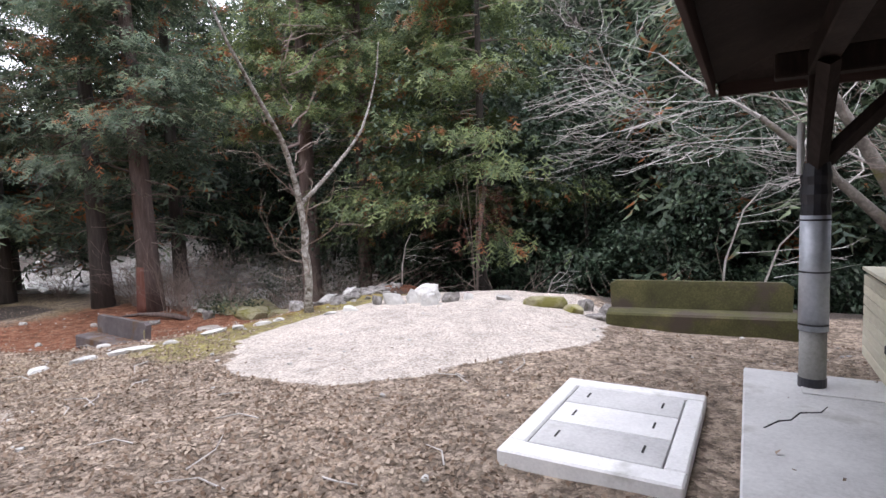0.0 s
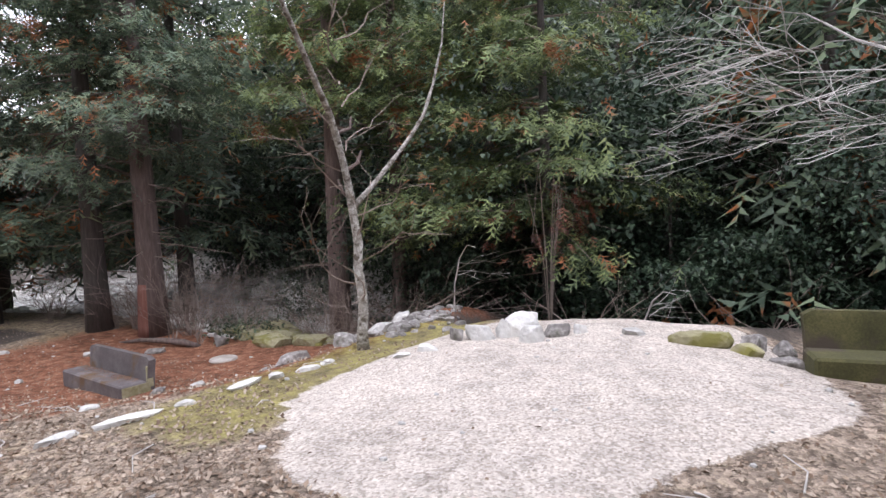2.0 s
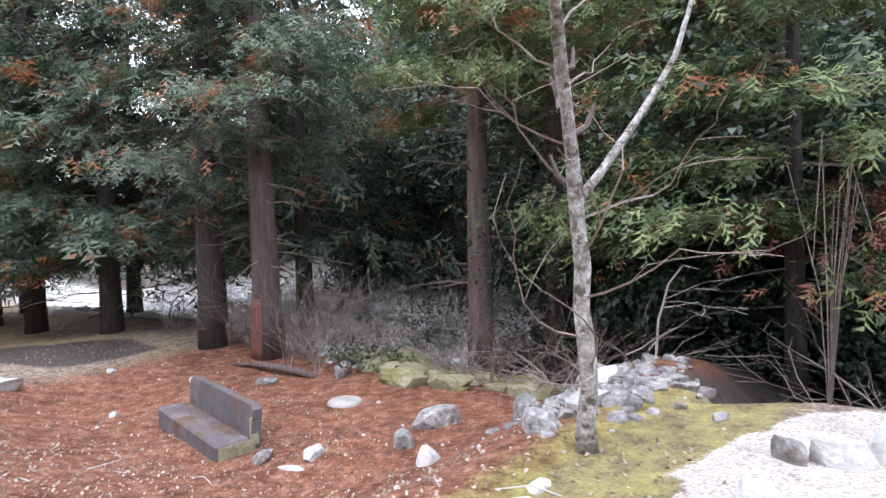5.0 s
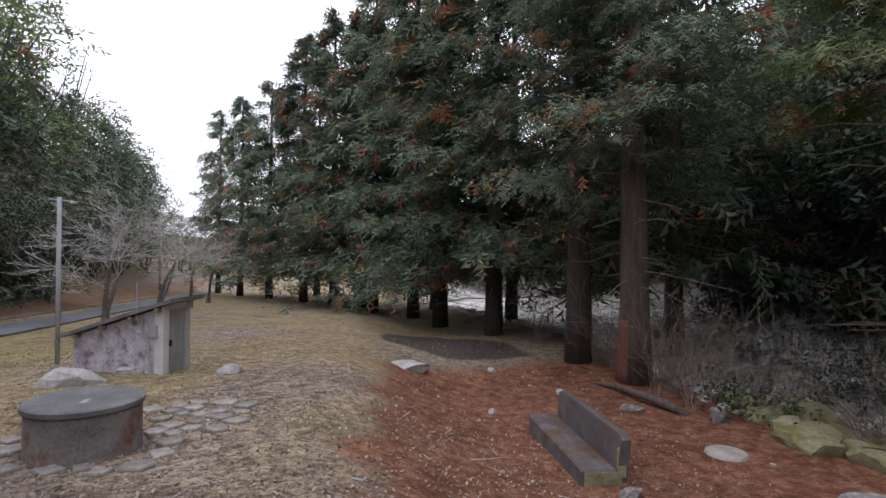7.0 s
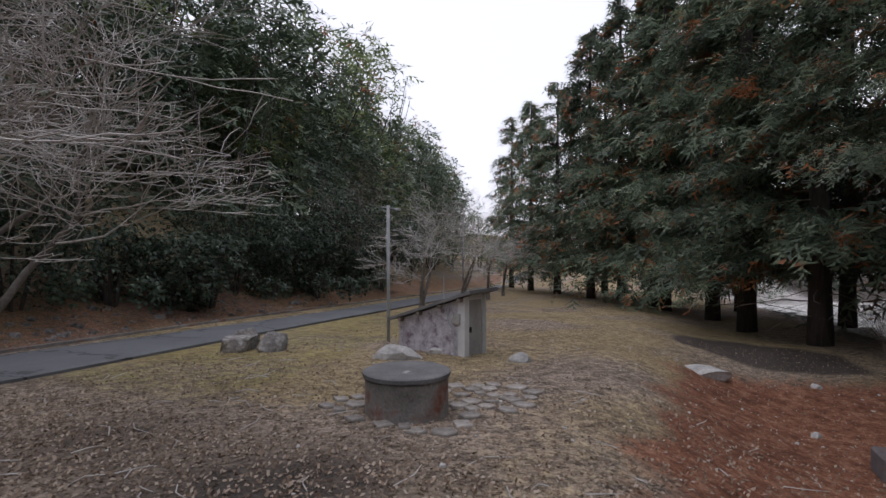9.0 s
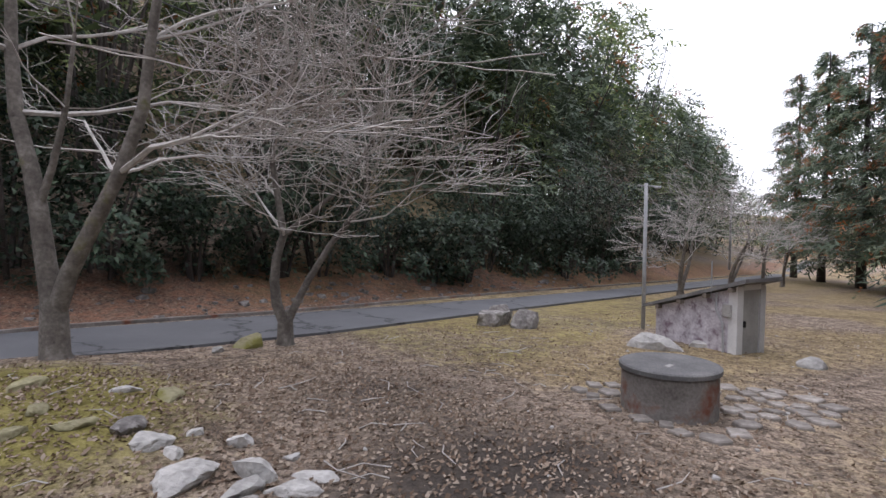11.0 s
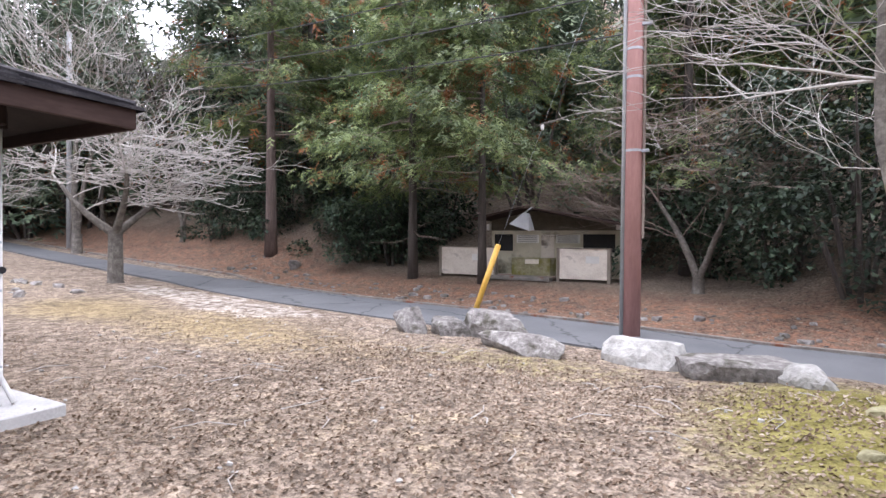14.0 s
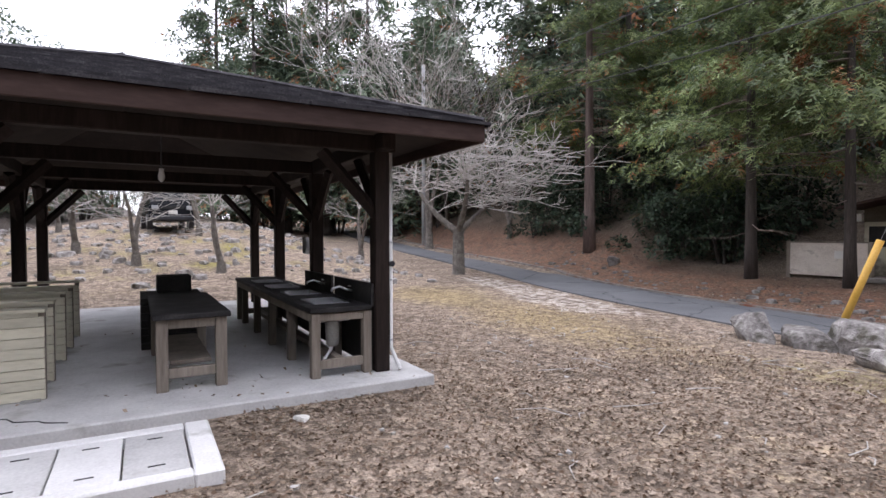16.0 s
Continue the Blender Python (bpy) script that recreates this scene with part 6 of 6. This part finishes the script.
conifer((10.8, -11.4), 14, 4.4, 3.2, 0.22, HINOKI_LEAF, 70, 280, 60, "tall cypress with a pale straight trunk by the lane", BARK_CEDAR)
conifer((4.6, -11.6), 11, 3.4, 3.2, 0.16, HINOKI_LEAF, 70, 300, 61, "broad green cypress beside the washroom", BARK_SHADED)
conifer((2.0, -11.3), 11, 3.6, 2.8, 0.13, HINOKI_LEAF, 70, 300, 62, "green cypress before the washroom screens", BARK_SHADED)
conifer((-2.9, -14.2), 12, 3.0, 3.0, 0.2, HINOKI_LEAF, 70, 280, 63, "green cypress behind the washroom", BARK_SHADED)

conifer((-8.4, 12.4), 12, 2.3, 2.8, 0.18, HINOKI_LEAF, 60, 280, 64, "green cypress hanging low over the stream", BARK_SHADED)
conifer((-6.6, 11.6), 11, 2.4, 3.0, 0.16, HINOKI_LEAF, 60, 280, 65, "green cypress beside the dark hollow", BARK_SHADED)

# hillside thickets: a few kinds, repeated over the slopes
KINDS = [shrub_kind("evergreen_tree", BROAD_LEAF, 400, 4200, (3.6, 3.6, 4.6), 0.165, "glossy evergreen thicket on the hillside", "tree"),
         shrub_kind("hillside_tree", FAR_LEAF, 401, 4600, (5.2, 5.2, 6.8), 0.27, "broad-crowned evergreen on the wooded slope", "tree", droop=0.45),
         shrub_kind("evergreen_bush", BROAD_LEAF, 402, 2600, (2.2, 2.2, 2.1), 0.12, "dark evergreen bush at the foot of the slope", "bush"),
         shrub_kind("hill_conifer", HINOKI_LEAF, 403, 4200, (4.2, 4.2, 7.8), 0.275, "green conifer on the wooded slope", "tree", droop=0.5)]
KINDS.append(conifer((60, 40), 15, 1.5, 3.4, 0.22, CEDAR_LEAF, 75, 52, 77, "tall cedar rising from the wooded slope", BARK_SHADED, 0.40, dead=0))
KINDS.append(shrub_kind("evergreen_thicket", BROAD_LEAF, 405, 7000, (3.3, 3.3, 4.2), 0.105, "dense dark evergreen thicket behind the gravel", "bush"))
used = [False] * 6
hr = random.Random(99)


def plant(kind, x, y, scale):
    m = pose(x, y, gz(x, y) - 0.2, 0, 0, hr.uniform(0, 360))
    if not used[kind]:
        used[kind] = True
        KINDS[kind].matrix_world = m
        return
    c = copy_thing(KINDS[kind], m)
    c.scale = (scale, scale, scale * hr.uniform(0.9, 1.15))


# north bank and its slope
for k in range(20):
    plant(2, -8.5 + k * 0.8 + hr.uniform(-0.3, 0.3), 12.2 + hr.uniform(-0.5, 1.0), hr.uniform(0.8, 1.15))
for k in range(9):
    plant(5, -10 + k * 2.0 + hr.uniform(-0.5, 0.5), 13.6 + hr.uniform(-0.6, 0.6), hr.uniform(0.95, 1.25))
for k in range(18):
    plant(2 if k % 3 else 0, -24 + k * 1.3 + hr.uniform(-0.4, 0.4), 15.8 + hr.uniform(-0.8, 0.8) + 0.02 * k, hr.uniform(0.9, 1.35))
for row in range(4):
    for k in range(14):
        plant((0, 1, 0, 3, 1)[hr.randint(0, 4)], -42 + k * 4.0 + hr.uniform(-1.2, 1.2) + row, 18.5 + row * 5.0 + hr.uniform(-1.2, 1.2), hr.uniform(0.9, 1.4))
for k in range(8):
    plant((1, 0)[k % 2], 6 + k * 5 + hr.uniform(-1, 1), 15 + hr.uniform(0, 6), hr.uniform(1.0, 1.5))
# Cedars added as a canopy to shade the thicket in front of them.
for x, y in ((-1.5, 15.2), (3.2, 15.8), (7.5, 15.4), (0.8, 18.5)):
    plant(4, x, y, hr.uniform(0.8, 0.95))
# south slope
for k in range(24):
    x = -34 + k * 1.75
    if -4.4 < x < 6.6:
        continue
    plant(2 if k % 4 else 5, x + hr.uniform(-0.4, 0.4), min(-10.2, road_y(x) - 3.0) + hr.uniform(-0.5, 0.4), hr.uniform(0.8, 1.2))
for row in range(4):
    for k in range(17):
        x = -52 + k * 5.0 + hr.uniform(-1.4, 1.4) + row * 1.3
        y = road_y(x) - 7.0 - row * 5.2 + hr.uniform(-1, 1) - (3.0 if -5 < x < 7 else 0)
        plant((0, 1, 3, 1, 3)[hr.randint(0, 4)], x, y, hr.uniform(1.0, 1.5) * (1.0 if row else 0.9))
for x, y, g in ((6.8, -13.6, 1.2), (8.2, -12.9, 1.1), (9.4, -13.8, 1.3), (12.2, -12.6, 1.1), (13.6, -13.2, 1.2), (7.4, -15.6, 1.4), (11.2, -15.2, 1.4), (15.4, -12.4, 1.0), (-3.4, -13.6, 1.2), (6.3, -16.4, 1.4), (-5.2, -12.6, 1.2)):
    plant(2, x, y, g)
# far ends of the valley
for k in range(14):
    a = hr.uniform(0, 1)
    plant((1, 3)[k % 2], 42 + 45 * a, -16 + 44 * hr.random() if a > 0.25 else -16 + 12 * hr.random(), hr.uniform(1.3, 2.0))
for k in range(10):
    x = -62 - 60 * hr.random()
    plant((1, 3)[k % 2], x, road_y(x) - 5 - 16 * hr.random() if k % 2 else 10 + 14 * hr.random(), hr.uniform(1.2, 1.7))

# tall cedars on the slopes and at both ends of the valley
for x, y in ((14, -16), (19, -14.5), (24, -17), (29, -16), (34, -18), (40, -20), (17, -21), (26, -23), (46, -17), (52, -12), (9, -17.5), (13, -24), (4, -20), (-1, -19), (-7, -17), (6, -26), (50, -4), (58, 4), (56, 14), (48, 20), (40, 19), (32, 21), (26, 18), (62, -10), (66, 12), (70, 0)):
    plant(4, x + hr.uniform(-1, 1), y + hr.uniform(-1, 1), hr.uniform(0.85, 1.15))
for k in range(15):
    x = -24 - 4.5 * k
    plant(1 if k % 3 else 3, x, road_y(x) - 8 - hr.uniform(0, 4), hr.uniform(1.7, 2.2))
for x, y, k, g in ((42, -3.5, 4, 1.5), (44, -6.5, 4, 1.55), (40, -9, 4, 1.5), (37, -11.5, 4, 1.5), (47, -1, 4, 1.5), (33, -12.5, 1, 2.2), (46, -6, 4, 1.2), (48, -9, 4, 1.3), (44, -11, 1, 2.3), (41, -13.5, 4, 1.2), (38, -14, 1, 2.2), (35, -16, 4, 1.3), (32, -14.5, 4, 1.15), (29, -13.5, 1, 1.9), (54, -7, 1, 2.6), (56, -3, 4, 1.3), (60, 16, 1, 2.4), (64, 21, 4, 1.3), (57, 20, 1, 2.4), (21, -15, 1, 1.8), (16, -18, 4, 1.2), (49, -4, 1, 2.2)):
    plant(k, x, y, g)
for k in range(8):
    x = -30 - 8 * k
    plant(4, x, road_y(x) - 13 - hr.uniform(0, 6), hr.uniform(0.9, 1.15))
for k in range(9):
    plant(4, -50 + 4.2 * k + hr.uniform(-1, 1), 18.5 + hr.uniform(0, 3), hr.uniform(0.95, 1.15))
for k in range(12):
    plant(4, -36 + 5 * k + hr.uniform(-1.5, 1.5), 21 + hr.uniform(0, 6), hr.uniform(0.8, 1.05))

# undergrowth on the river bank
brush = Shape()
for i in range(46):
    x, y = (hr.gauss(-15.0, 0.45), hr.gauss(8.5, 0.25)) if i < 9 else ((hr.gauss(-17.2, 0.3), hr.gauss(8.2, 0.2)) if i < 13 else ((hr.uniform(-22.5, -20), hr.uniform(7.0, 8.0)) if i < 17 else (hr.uniform(-19, -8.5), hr.uniform(9.0, 11.6))))
    for _ in range(7):
        grow(brush, hr, Vector((x + hr.gauss(0, 0.05), y + hr.gauss(0, 0.05), gz(x, y) - 0.02)), Vector((hr.gauss(0, 0.38), hr.gauss(0, 0.38), 1)).normalized(), hr.uniform(0.5, 1.15), 0.011, 2, 0.5, 0.02, 0.18, 2, 0.004)
tagged(new("bank_brush", brush.mesh("bank_brush", TWIG_BROWN)), "tangled leafless brush along the river bank", "brush", kind="stuff")
tangle = Shape()
for cx, cy, n, reach in ((-11.9, 10.6, 26, 0.9), (-11.0, 11.4, 24, 1.2), (-8.6, 9.4, 22, 1.0), (-9.8, 10.2, 22, 1.1), (-5.4, 10.8, 20, 1.2), (-2.4, 10.6, 18, 1.2)):
    for _ in range(n):
        x, y = hr.gauss(cx, 0.6), hr.gauss(cy, 0.45)
        a = hr.uniform(0, 6.28)
        grow(tangle, hr, Vector((x, y, gz(x, y) + hr.uniform(0, 0.25))), Vector((math.cos(a), math.sin(a), hr.uniform(0.05, 0.9))).normalized(), reach * hr.uniform(0.6, 1.3), 0.013, 1, 0.6, 0.0, 0.2, 3, 0.004)
tagged(new("dead_branches", tangle.mesh("dead_branches", TWIG_BROWN)), "tangle of fallen dead branches at the stream's edge", "branches", kind="stuff")
under = []
ur = random.Random(314)
for i in range(46):
    x, y = (ur.uniform(-17, -9.5), ur.uniform(11.6, 14.5)) if i < 30 else (ur.gauss(-13.9, 0.4), ur.gauss(9.2, 0.25))
    h = ur.uniform(0.8, 2.6) if i < 30 else ur.uniform(0.3, 0.7)
    base = gz(x, y)
    for _ in range(int(90 * min(h, 1.6))):
        u = ur.random()
        under.append((x + ur.gauss(0, 0.38 * (0.5 + u)), y + ur.gauss(0, 0.38 * (0.5 + u)), base + h * (0.12 + 0.9 * u)))
tagged(new("undergrowth_leaves", spray_mesh("undergrowth_leaves", FAR_LEAF, under, 21, 0.12, 0.07, 0.3)), "small evergreen leaves of the bank undergrowth", "leaves", kind="stuff")
# arching bare stems before the dark hollow
for x, y, dx, h in ((-4.3, 10.0, 0.5, 1.0), (-1.0, 9.8, 0.9, 2.3), (-0.4, 10.0, 0.7, 1.8), (-8.0, 9.9, 0.6, 1.5)):
    z = gz(x, y)
    arch = Shape().tube([(x, y, z - 0.05), (x + 0.12 * dx, y - 0.05, z + 0.45 * h), (x + 0.42 * dx, y - 0.12, z + 0.82 * h), (x + 0.8 * dx, y - 0.2, z + h), (x + 1.2 * dx, y - 0.25, z + 0.97 * h)], [0.022, 0.018, 0.015, 0.011, 0.005], 6)
    for _ in range(4):
        grow(arch, hr, Vector((x + 0.3 * dx, y - 0.1, z + hr.uniform(0.5, 0.8) * h)), Vector((dx, hr.uniform(-0.6, 0.6), hr.uniform(-0.2, 0.4))).normalized(), 0.45 * h, 0.008, 1, 0.6, 0.0, 0.2, 2, 0.004)
    sapling = thing("bare_sapling", (x, y, z), "arching pale leafless sapling over the dark stream bank", "sapling", group="arching bare saplings")
    arch.v = [(p - x, q - y, h0 - z) for p, q, h0 in arch.v]
    part("stem", arch, TWIG, sapling)

# fallen leaves on the ground
lr = np.random.RandomState(5)
lp = []
for _ in range(11000):
    x, y = lr.uniform(-21, -9), lr.uniform(-5.0, 7.0)
    lp.append((x, y, gz(x, y) + 0.006))
while len(lp) < 46000:
    x, y = (lr.uniform(-13, 5), lr.uniform(-5.2, 6.0)) if len(lp) % 2 else (lr.uniform(-9, 1), lr.uniform(-4, 4))
    if pad_mask(x, y) > 0.4 and lr.rand() > 0.02:
        continue
    if -0.05 < x < 7.9 and -0.05 < y < 4.7 and lr.rand() > 0.02:
        continue
    if -1.2 < x < -0.1 and 2.05 < y < 3.7:
        continue
    lp.append((x, y, gz(x, y) + 0.006 + (0.1 if 0 < x < 7.8 and 0 < y < 4.62 else 0)))
for _ in range(9000):
    x = lr.uniform(-26, 13)
    y = road_y(x) - 1.45 - abs(lr.normal(0, 1.5))
    lp.append((x, y, gz(x, y) + 0.008))
for _ in range(16000):
    x, y = lr.uniform(-9.5, 0), lr.uniform(-4.2, 2.6)
    if not (x > -1.6 and y > 1.9):
        lp.append((x, y, gz(x, y) + 0.006))
tagged(new("fallen_leaves", spray_mesh("fallen_leaves", DRY_LEAF, lp, 8, 0.043, 0.03, -0.06)), "dry brown and grey leaves strewn over the ground", "leaves", kind="stuff")
twigs = Shape()
for _ in range(260):
    x, y = hr.uniform(-13, 3), hr.uniform(-4.8, 5)
    if pad_mask(x, y) > 0.2 or (x > -1.3 and y > -0.2):
        continue
    a, q = hr.uniform(0, 6.28), hr.uniform(0.12, 0.5)
    twigs.tube([(x, y, gz(x, y) + 0.01), (x + q * 0.5 * math.cos(a), y + q * 0.5 * math.sin(a), gz(x, y) + 0.03), (x + q * math.cos(a + 0.3), y + q * math.sin(a + 0.3), gz(x, y) + 0.015)], [0.006, 0.005, 0.003], 4, False)
tagged(new("fallen_twigs", twigs.mesh("fallen_twigs", TWIG)), "thin grey twigs lying on the ground", "twigs", kind="stuff")
